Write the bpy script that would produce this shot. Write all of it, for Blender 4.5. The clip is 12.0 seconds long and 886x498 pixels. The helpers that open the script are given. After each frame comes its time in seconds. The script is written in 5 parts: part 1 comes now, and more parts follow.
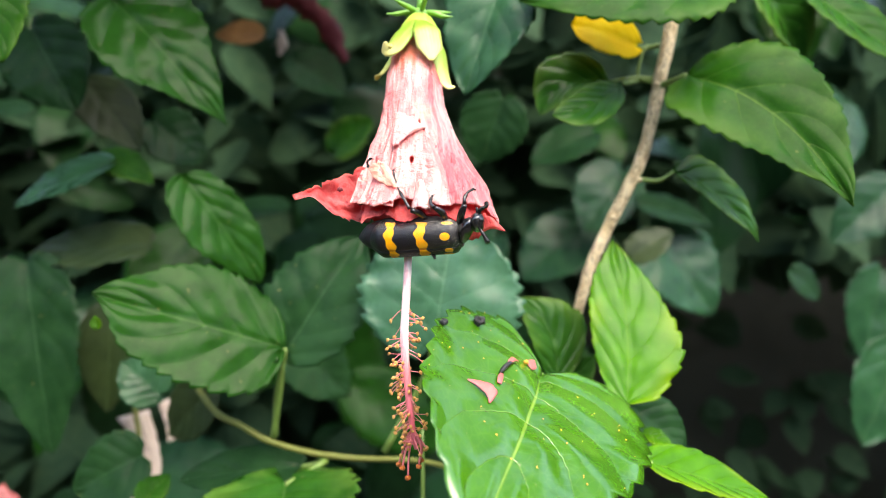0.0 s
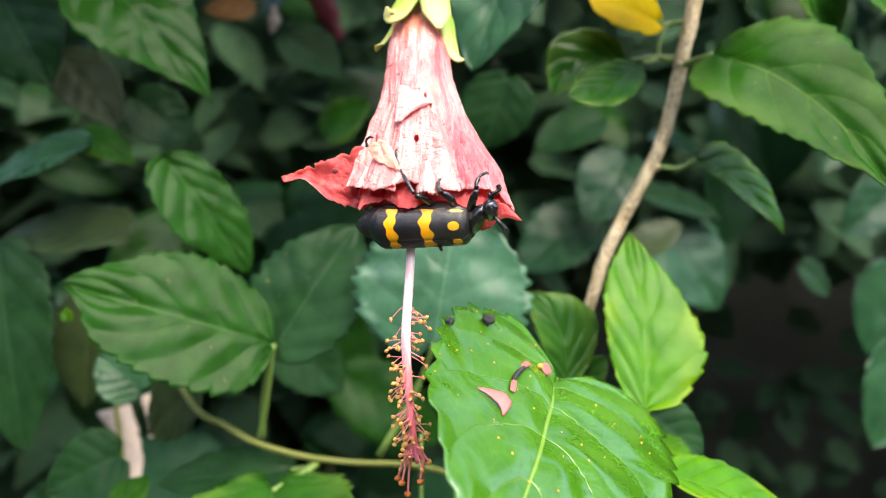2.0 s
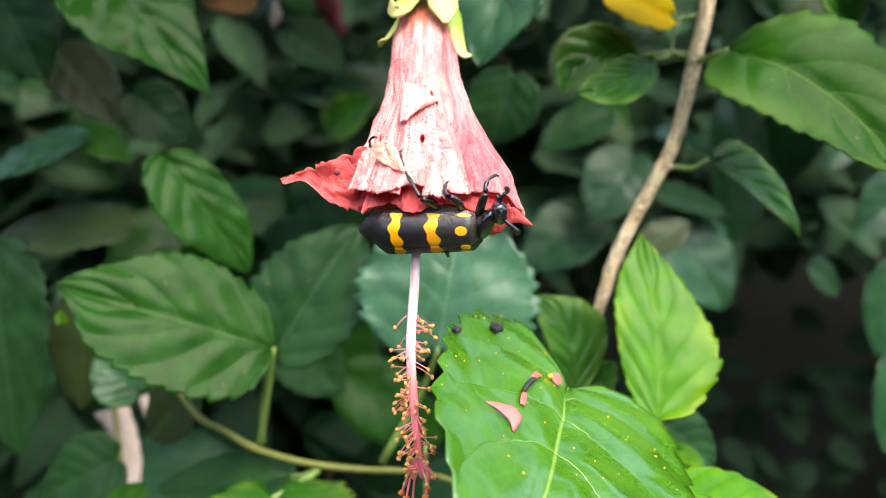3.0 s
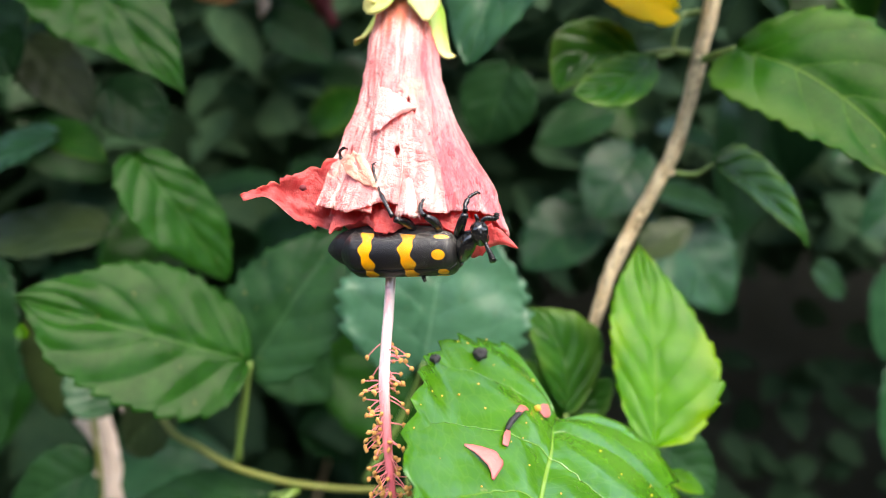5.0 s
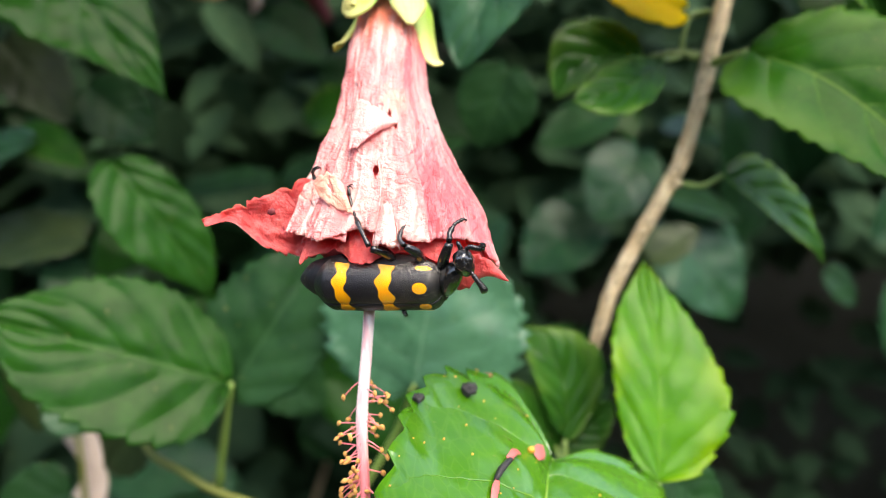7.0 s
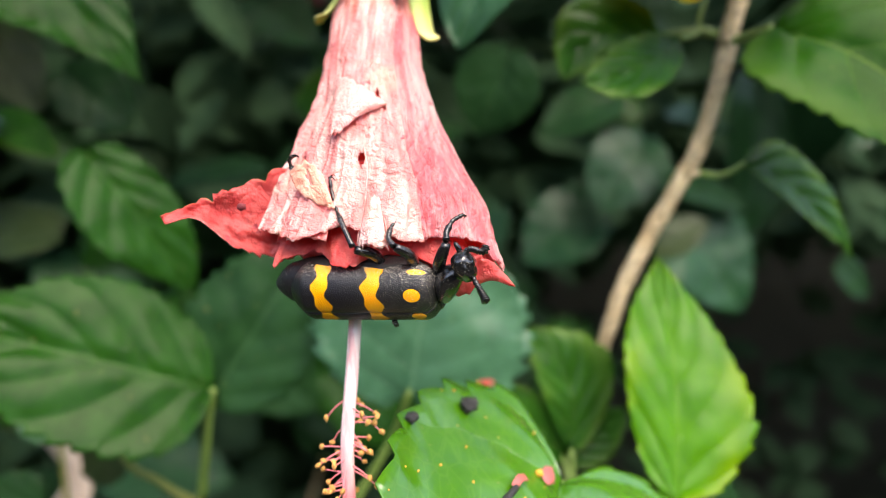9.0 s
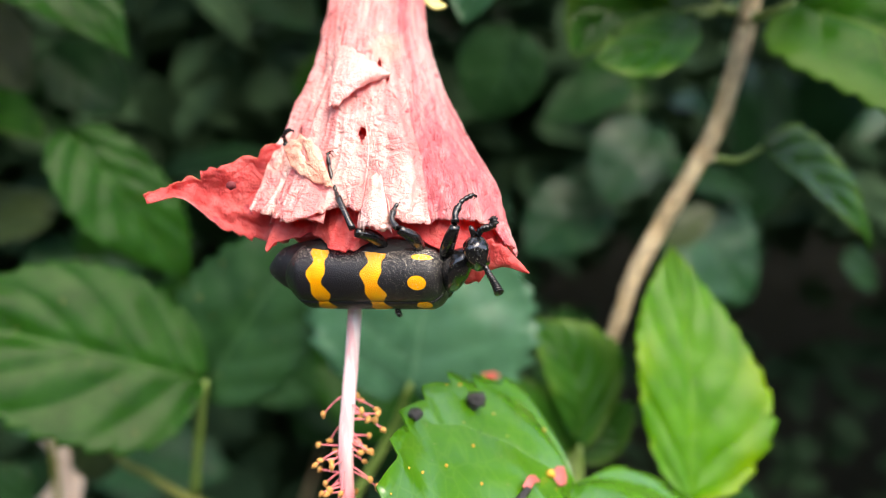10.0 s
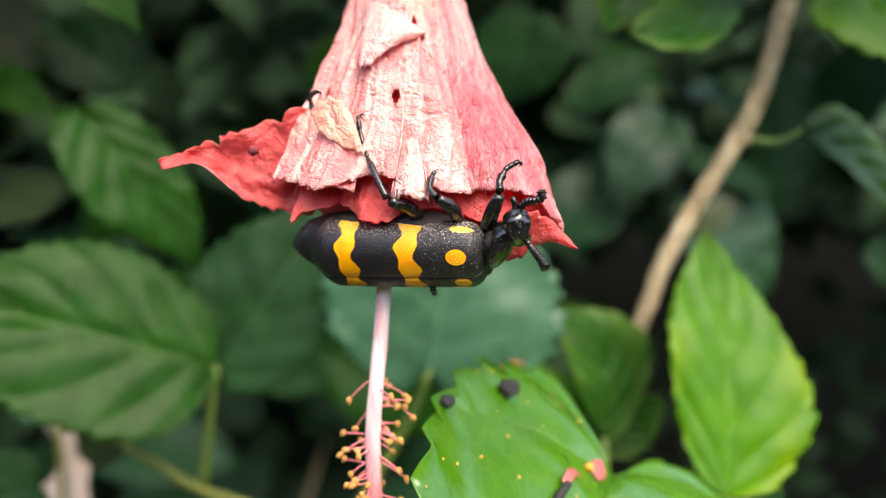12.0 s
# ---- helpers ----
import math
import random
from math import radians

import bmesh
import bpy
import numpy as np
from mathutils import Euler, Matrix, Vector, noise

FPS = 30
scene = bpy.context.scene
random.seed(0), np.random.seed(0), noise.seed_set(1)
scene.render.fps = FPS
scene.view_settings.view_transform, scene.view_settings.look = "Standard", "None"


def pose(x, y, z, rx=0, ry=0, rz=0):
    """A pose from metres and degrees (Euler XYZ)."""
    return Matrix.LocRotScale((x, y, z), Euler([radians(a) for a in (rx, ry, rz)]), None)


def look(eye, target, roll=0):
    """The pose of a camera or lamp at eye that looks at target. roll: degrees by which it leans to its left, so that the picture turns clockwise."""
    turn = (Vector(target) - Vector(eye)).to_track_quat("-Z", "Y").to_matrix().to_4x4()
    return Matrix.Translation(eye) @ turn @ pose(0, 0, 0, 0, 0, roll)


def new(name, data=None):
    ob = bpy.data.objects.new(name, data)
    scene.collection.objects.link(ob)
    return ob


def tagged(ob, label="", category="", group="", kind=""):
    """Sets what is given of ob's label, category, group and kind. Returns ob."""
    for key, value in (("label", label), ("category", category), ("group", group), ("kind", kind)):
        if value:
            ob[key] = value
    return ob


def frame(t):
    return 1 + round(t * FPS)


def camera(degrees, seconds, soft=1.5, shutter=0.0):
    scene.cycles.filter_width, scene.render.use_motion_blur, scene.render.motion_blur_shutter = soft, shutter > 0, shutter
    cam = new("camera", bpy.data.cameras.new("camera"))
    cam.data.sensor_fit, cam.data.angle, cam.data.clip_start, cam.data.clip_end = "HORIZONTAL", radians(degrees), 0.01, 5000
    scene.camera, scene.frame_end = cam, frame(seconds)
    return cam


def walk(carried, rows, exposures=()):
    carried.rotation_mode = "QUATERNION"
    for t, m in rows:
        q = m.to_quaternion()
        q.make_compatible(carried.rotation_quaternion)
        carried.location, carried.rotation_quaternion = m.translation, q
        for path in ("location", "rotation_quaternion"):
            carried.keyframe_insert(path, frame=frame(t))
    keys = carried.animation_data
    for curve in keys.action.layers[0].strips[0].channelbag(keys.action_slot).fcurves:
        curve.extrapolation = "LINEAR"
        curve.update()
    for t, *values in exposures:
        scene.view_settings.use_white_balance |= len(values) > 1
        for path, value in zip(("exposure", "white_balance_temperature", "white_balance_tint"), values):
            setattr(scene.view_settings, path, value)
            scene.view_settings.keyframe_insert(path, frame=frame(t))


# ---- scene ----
cam = camera(71.23, 12.0, soft=0.9)
PATH = [
    (0, (-0.00222, 0.00890, 1.20515), (0.00023, 0.20883, 1.20011), -0.31),
    (0.5, (-0.00430, 0.01359, 1.20497), (-0.00004, 0.21347, 1.19936), 0.02),
    (1, (-0.00515, 0.01645, 1.20544), (-0.00043, 0.21630, 1.19926), 0.27),
    (1.5, (-0.00432, 0.02138, 1.20505), (0.00050, 0.22118, 1.19750), 0.32),
    (2, (-0.00541, 0.02688, 1.20515), (-0.00067, 0.22664, 1.19650), 0.43),
    (2.5, (-0.00649, 0.02993, 1.20642), (-0.00228, 0.22966, 1.19696), 0.48),
    (4.5, (-0.00329, 0.04527, 1.20963), (0.00114, 0.24480, 1.19655), 0.88),
    (5, (-0.00121, 0.04658, 1.21364), (0.00259, 0.24606, 1.19976), 0.85),
    (5.5, (0.00019, 0.04857, 1.21600), (0.00397, 0.24804, 1.20189), 1.10),
    (6, (0.00048, 0.05237, 1.21716), (0.00378, 0.25179, 1.20237), 1.19),
    (6.5, (0.00213, 0.05527, 1.21800), (0.00454, 0.25466, 1.20251), 1.09),
    (7, (0.00266, 0.05897, 1.21976), (0.00531, 0.25830, 1.20365), 0.98),
    (9, (0.00320, 0.07374, 1.22022), (0.00641, 0.27277, 1.20081), 0.82),
    (9.5, (0.00396, 0.07752, 1.21949), (0.00738, 0.27641, 1.19870), 0.92),
    (10, (0.00199, 0.08146, 1.21833), (0.00578, 0.28018, 1.19608), 1.14),
    (10.5, (0.00140, 0.08409, 1.21627), (0.00575, 0.28274, 1.19352), 1.23),
    (11, (0.00031, 0.08747, 1.21421), (0.00474, 0.28586, 1.18933), 1.47),
    (11.5, (-0.00072, 0.08985, 1.21306), (0.00353, 0.28818, 1.18767), 1.74),
    (12, (-0.00248, 0.08824, 1.21472), (0.00002, 0.28673, 1.19035), 1.73),
]
# the lens keeps its focus on the beetle's head, set where the head is built
cam.data.dof.use_dof, cam.data.dof.aperture_fstop = True, 9.0
walk(cam, [(t, look(eye, target, roll)) for t, eye, target, roll in PATH], [(0, 2.38, 7400, 13), (6, 2.25, 7500, 13), (9, 2.12, 7700, 14), (12, 2.02, 7900, 15)])

# ---- world, sun, exposure ----
world = bpy.data.worlds.new("sky")
scene.world = world
world.use_nodes = True
wn = world.node_tree
sky = wn.nodes.new("ShaderNodeTexSky")
sky.sky_type = "NISHITA"
sky.sun_disc = False
SUN_TO = Vector((0.24, -0.48, 0.84)).normalized()
sky.sun_elevation = math.asin(SUN_TO.z)
sky.sun_rotation = math.atan2(SUN_TO.x, SUN_TO.y)
sky.air_density, sky.dust_density = 1.0, 1.5
wn.links.new(sky.outputs[0], wn.nodes["Background"].inputs[0])
wn.nodes["Background"].inputs[1].default_value = 0.15
sun = new("sun", bpy.data.lights.new("sun", "SUN"))
sun.data.energy, sun.data.angle, sun.data.color = 1.4, radians(55.0), (1.0, 0.97, 0.91)
sun.matrix_world = look(SUN_TO * 20, (0, 0, 0))


# ---- materials ----
def material(name):
    m = bpy.data.materials.new(name)
    m.use_nodes = True
    t = m.node_tree
    return m, t, t.nodes["Principled BSDF"]


def node(t, kind, props=None, **ins):
    n = t.nodes.new("ShaderNode" + kind)
    props = props or {}
    if "operation" in props:
        n.operation = props["operation"]
    if "feature" in props:
        n.feature = props["feature"]
    if "interpolation_type" in props:
        n.interpolation_type = props["interpolation_type"]
    for k, v in ins.items():
        sock = n.inputs[int(k[1:])] if k[0] == "i" and k[1:].isdigit() else n.inputs[k]
        if isinstance(v, bpy.types.NodeSocket):
            t.links.new(v, sock)
        else:
            sock.default_value = v
    return n


def calc(t, op, a, b=0.0, c=0.0):
    n = node(t, "Math", {"operation": op}, i0=a, i1=b)
    if op in ("MULTIPLY_ADD", "SMOOTH_MIN"):
        n.inputs[2].default_value = c
    return n.outputs[0]


def blend(t, fac, a, b, mode="MIX"):
    n = t.nodes.new("ShaderNodeMix")
    n.data_type, n.blend_type = "RGBA", mode
    for sock, v in ((n.inputs[0], fac), (n.inputs[6], a), (n.inputs[7], b)):
        if isinstance(v, bpy.types.NodeSocket):
            t.links.new(v, sock)
        else:
            sock.default_value = v if isinstance(v, (int, float)) else (*v, 1)
    return n.outputs[2]


def ramp(t, fac, lo, hi):
    n = node(t, "MapRange", {"interpolation_type": "SMOOTHSTEP"}, i0=fac, i1=lo, i2=hi)
    return n.outputs[0]


def coords(t):
    return t.nodes.new("ShaderNodeTexCoord")


def speckle(t, vec, scale, detail=3.0, rough=0.55):
    return node(t, "TexNoise", None, Vector=vec, Scale=scale, Detail=detail, Roughness=rough).outputs[0]


def bump(t, b, height, strength, distance):
    n = node(t, "Bump", None, Height=height, Strength=strength, Distance=distance)
    t.links.new(n.outputs[0], b.inputs["Normal"])
    return n


def put(t, sock, v):
    if isinstance(v, bpy.types.NodeSocket):
        t.links.new(v, sock)
    else:
        sock.default_value = v


def leaf_material(name, dark, light, vein, rough=0.34, glow=0.25, edge=None, gloss=0.5, relief=0.00045, veins=1.0):
    """Leaf blade: veins along the blade's own coordinates, blotches, fine relief, some light let through."""
    m, t, b = material(name)
    tc = coords(t)
    sep = node(t, "SeparateXYZ", None, i0=tc.outputs["UV"])
    u, v = sep.outputs[0], calc(t, "MULTIPLY", calc(t, "SUBTRACT", sep.outputs[1], 0.5), 2.0)
    av = calc(t, "ABSOLUTE", v)
    wob = calc(t, "MULTIPLY", calc(t, "SUBTRACT", speckle(t, tc.outputs["UV"], 6.0), 0.5), 0.05)
    ph = calc(t, "MULTIPLY", calc(t, "ADD", calc(t, "SUBTRACT", u, calc(t, "MULTIPLY", calc(t, "POWER", av, 0.9), 0.36)), wob), 5.0)
    side = calc(t, "ABSOLUTE", calc(t, "SUBTRACT", calc(t, "FRACT", ph), 0.5))
    side_v = ramp(t, calc(t, "ADD", side, calc(t, "MULTIPLY", av, 0.02)), 0.022, 0.003)
    mid_v = ramp(t, av, 0.014, 0.004)
    net = node(t, "TexVoronoi", {"feature": "DISTANCE_TO_EDGE"}, Vector=node(t, "Mapping", None, Vector=tc.outputs["UV"], Scale=(34, 22, 1)).outputs[0], Scale=1.0).outputs[0]
    net_v = ramp(t, net, 0.09, 0.01)
    info = t.nodes.new("ShaderNodeObjectInfo")
    big = speckle(t, tc.outputs["Object"], 90.0, 4.0)
    base = blend(t, ramp(t, big, 0.3, 0.72), dark, light)
    base = blend(t, calc(t, "MULTIPLY", info.outputs["Random"], 0.35), base, tuple(c * 0.62 for c in dark))
    base = blend(t, calc(t, "MULTIPLY", net_v, 0.05), base, vein)
    base = blend(t, calc(t, "MULTIPLY", side_v, 0.20 * veins), base, vein)
    base = blend(t, calc(t, "MULTIPLY", mid_v, 0.5), base, vein)
    if edge:
        rim = calc(t, "MULTIPLY", ramp(t, av, 0.35, 1.05), ramp(t, speckle(t, tc.outputs["Object"], 48.0), 0.42, 0.6))
        base = blend(t, calc(t, "MULTIPLY", rim, 0.55), base, edge)
    spots = ramp(t, speckle(t, tc.outputs["Object"], 420.0, 2.0), 0.70, 0.76)
    base = blend(t, calc(t, "MULTIPLY", spots, 0.35), base, (0.22, 0.2, 0.07))
    put(t, b.inputs["Base Color"], base)
    put(t, b.inputs["Roughness"], calc(t, "MULTIPLY_ADD", speckle(t, tc.outputs["Object"], 160.0), 0.22, rough - 0.11))
    b.inputs["Specular IOR Level"].default_value = gloss
    h = calc(t, "SUBTRACT", calc(t, "MULTIPLY", speckle(t, tc.outputs["Object"], 700.0), 0.03), calc(t, "ADD", calc(t, "MULTIPLY", net_v, 0.008), calc(t, "MULTIPLY", calc(t, "ADD", side_v, mid_v), 0.14)))
    h = calc(t, "ADD", h, calc(t, "ADD", calc(t, "MULTIPLY", calc(t, "SUBTRACT", 1.0, calc(t, "POWER", calc(t, "MULTIPLY_ADD", side, -2.0, 1.0), 2.0)), 0.45), calc(t, "MULTIPLY", speckle(t, tc.outputs["Object"], 110.0, 1.0), 0.6)))
    bump(t, b, h, 0.6, relief)
    tr = node(t, "BsdfTranslucent", None, Color=blend(t, 0.5, base, tuple(min(1, c * 2.2) for c in light)))
    mix = node(t, "MixShader", None, i0=glow, i1=b.outputs[0], i2=tr.outputs[0])
    t.links.new(mix.outputs[0], t.nodes["Material Output"].inputs[0])
    return m


leaf_bright = leaf_material("leaf_bright", (0.008, 0.047, 0.003), (0.015, 0.075, 0.006), (0.12, 0.22, 0.04), 0.20, 0.10, (0.06, 0.13, 0.02), 0.035, 0.0008, 2.2)
leaf_big = leaf_material("leaf_big", (0.031, 0.140, 0.003), (0.052, 0.192, 0.005), (0.26, 0.40, 0.06), 0.20, 0.12, None, 1.0, 0.0013, 1.6)
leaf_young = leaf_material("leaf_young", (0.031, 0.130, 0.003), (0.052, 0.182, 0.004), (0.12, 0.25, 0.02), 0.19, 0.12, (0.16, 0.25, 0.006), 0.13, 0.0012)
leaf_mid = leaf_material("leaf_mid", (0.010, 0.060, 0.005), (0.022, 0.100, 0.009), (0.10, 0.19, 0.05), 0.22, 0.12, (0.10, 0.19, 0.03), 0.10, 0.0010, 1.4)
# the next two greens have the shade on their leaves put into them
leaf_half_shade = leaf_material("leaf_half_shade", (0.007, 0.042, 0.004), (0.014, 0.070, 0.008), (0.07, 0.16, 0.04), 0.20, 0.10, None, 0.07, 0.0010, 1.6)
leaf_shade = leaf_material("leaf_shade", (0.007, 0.031, 0.009), (0.015, 0.054, 0.016), (0.05, 0.12, 0.05), 0.32, 0.10, None, 0.07, 0.0006)
# lighter green for the inner leaves, lifting depth that gets no light
leaf_inner = leaf_material("leaf_inner", (0.022, 0.056, 0.028), (0.042, 0.088, 0.042), (0.03, 0.07, 0.03), 0.6, 0.15, None, 0.05, 0.0)
# blue cast and lightness of sky light put into the leaf colour
leaf_skylit = leaf_material("leaf_skylit", (0.012, 0.056, 0.022), (0.026, 0.098, 0.036), (0.09, 0.19, 0.08), 0.30, 0.10, None, 0.20, 0.0006)
# sky sheen painted into the base colour as a pale blue-green
leaf_sheen = leaf_material("leaf_sheen", (0.030, 0.105, 0.052), (0.056, 0.165, 0.085), (0.14, 0.28, 0.16), 0.28, 0.12, None, 0.30, 0.0006)
leaf_olive = leaf_material("leaf_olive", (0.018, 0.036, 0.010), (0.034, 0.058, 0.017), (0.09, 0.14, 0.05), 0.40, 0.12, None, 0.22, 0.0005)
leaf_yellow = leaf_material("leaf_yellow", (0.95, 0.66, 0.004), (0.97, 0.76, 0.008), (0.90, 0.66, 0.05), 0.45, 0.6, None, 0.12)
leaf_dry = leaf_material("leaf_dry", (0.20, 0.09, 0.020), (0.36, 0.17, 0.045), (0.30, 0.16, 0.06), 0.6, 0.1)


def plain_material(name, a, b_col, scale, rough, relief=0.0, coat=0.0, sheen=0.0, stretch=(1, 1, 1)):
    m, t, b = material(name)
    tc = coords(t)
    vec = node(t, "Mapping", None, Vector=tc.outputs["Object"], Scale=stretch).outputs[0]
    n1 = speckle(t, vec, scale, 5.0, 0.6)
    n2 = speckle(t, vec, scale * 7, 3.0, 0.6)
    put(t, b.inputs["Base Color"], blend(t, ramp(t, calc(t, "MULTIPLY_ADD", n2, 0.4, 0.0), 0.0, 0.42), blend(t, ramp(t, n1, 0.3, 0.7), a, b_col), blend(t, ramp(t, n1, 0.35, 0.6), b_col, a)))
    put(t, b.inputs["Roughness"], calc(t, "MULTIPLY_ADD", n2, 0.25, rough - 0.12))
    b.inputs["Coat Weight"].default_value = coat
    b.inputs["Sheen Weight"].default_value = sheen
    if relief:
        bump(t, b, calc(t, "ADD", n1, n2), 0.6, relief)
    return m


def bark_material():
    """Pale grey-brown bark: lengthwise cracks, dark flecks and lichen-pale patches."""
    m, t, b = material("bark")
    tc = coords(t)
    vec = node(t, "Mapping", None, Vector=tc.outputs["Object"], Scale=(1, 1, 0.45)).outputs[0]
    n1, n2, n3 = speckle(t, vec, 260.0, 4.0), speckle(t, vec, 1100.0, 4.0, 0.65), speckle(t, vec, 620.0, 3.0)
    base = blend(t, ramp(t, n1, 0.35, 0.65), (0.62, 0.47, 0.25), (0.86, 0.72, 0.44))
    base = blend(t, calc(t, "MULTIPLY", ramp(t, n2, 0.50, 0.62), 0.7), base, (0.30, 0.21, 0.12))
    base = blend(t, calc(t, "MULTIPLY", ramp(t, n3, 0.60, 0.68), 0.6), base, (0.16, 0.085, 0.05))
    put(t, b.inputs["Base Color"], base)
    b.inputs["Roughness"].default_value = 0.8
    bump(t, b, calc(t, "SUBTRACT", n1, calc(t, "ADD", calc(t, "MULTIPLY", n2, 0.7), n3)), 1.0, 0.0022)
    return m


bark = bark_material()
twig_bark = plain_material("twig_bark", (0.10, 0.16, 0.016), (0.17, 0.14, 0.03), 200, 0.6, 0.0003)
green_stalk = plain_material("green_stalk", (0.10, 0.19, 0.03), (0.20, 0.30, 0.07), 260, 0.45, 0.0001)
def sepal_material():
    """Calyx lobe: green at the base, fading to pale yellow at the tip, with fine long ribs."""
    m, t, b = material("sepal")
    tc = coords(t)
    sep = node(t, "SeparateXYZ", None, i0=tc.outputs["UV"])
    ribs = speckle(t, node(t, "Mapping", None, Vector=tc.outputs["UV"], Scale=(14, 1.5, 1)).outputs[0], 1.0, 3.0)
    base = blend(t, ramp(t, calc(t, "ADD", sep.outputs[1], calc(t, "MULTIPLY", calc(t, "SUBTRACT", ribs, 0.5), 0.5)), 0.15, 0.95), (0.24, 0.44, 0.03), (0.76, 0.70, 0.26))
    put(t, b.inputs["Base Color"], base)
    b.inputs["Roughness"].default_value = 0.36
    bump(t, b, ribs, 0.4, 0.0004)
    tr = node(t, "BsdfTranslucent", None, Color=base)
    mix = node(t, "MixShader", None, i0=0.25, i1=b.outputs[0], i2=tr.outputs[0])
    t.links.new(mix.outputs[0], t.nodes["Material Output"].inputs[0])
    return m


sepal_mat = sepal_material()
cup_mat = plain_material("calyx_cup", (0.30, 0.50, 0.04), (0.46, 0.60, 0.09), 200, 0.4, 0.0001, stretch=(1, 1, 0.3))
bract_mat = plain_material("bract", (0.10, 0.30, 0.03), (0.20, 0.42, 0.06), 200, 0.4, 0.0001)
soil = plain_material("soil", (0.018, 0.015, 0.011), (0.052, 0.044, 0.033), 14, 0.95, 0.01)
# near-black, with the shade of the hedge's depth put into the colour
wall_shade = plain_material("wall_shade", (0.005, 0.009, 0.004), (0.014, 0.020, 0.008), 18, 0.8, 0.01)
frass_mat = plain_material("frass", (0.008, 0.008, 0.009), (0.035, 0.034, 0.036), 1500, 0.6, 0.0003)
pollen_mat = plain_material("pollen", (0.55, 0.22, 0.02), (0.85, 0.48, 0.06), 900, 0.7, 0.0002)
anther_mat = plain_material("anther", (0.50, 0.20, 0.04), (0.80, 0.48, 0.15), 1400, 0.7, 0.0003)
stigma_mat = plain_material("stigma", (0.45, 0.08, 0.015), (0.70, 0.24, 0.04), 1400, 0.6, 0.0003)
filament_mat = plain_material("filament", (0.76, 0.12, 0.16), (0.88, 0.36, 0.36), 500, 0.45)
def column_material():
    """Staminal column: white-pink above, deep pink towards its tip, with fine long streaks."""
    m, t, b = material("column")
    tc = coords(t)
    sep = node(t, "SeparateXYZ", None, i0=tc.outputs["Object"])
    streak = speckle(t, node(t, "Mapping", None, Vector=tc.outputs["Object"], Scale=(1, 1, 0.1)).outputs[0], 900.0, 3.0)
    base = blend(t, ramp(t, streak, 0.4, 0.65), (0.93, 0.76, 0.73), (0.84, 0.44, 0.45))
    put(t, b.inputs["Base Color"], blend(t, calc(t, "MULTIPLY", ramp(t, sep.outputs[2], 1.186, 1.160), 0.85), base, (0.80, 0.12, 0.17)))
    b.inputs["Roughness"].default_value = 0.4
    bump(t, b, streak, 0.5, 0.0002)
    return m


column_mat = column_material()
scrap_mat = plain_material("petal_scrap", (0.34, 0.07, 0.065), (0.46, 0.13, 0.11), 300, 0.4, 0.0002)
old_petal = plain_material("old_petal", (0.10, 0.008, 0.012), (0.20, 0.020, 0.026), 80, 0.7, 0.0008)
pale_petal = plain_material("pale_petal", (0.42, 0.33, 0.26), (0.64, 0.56, 0.47), 90, 0.8, 0.0008)


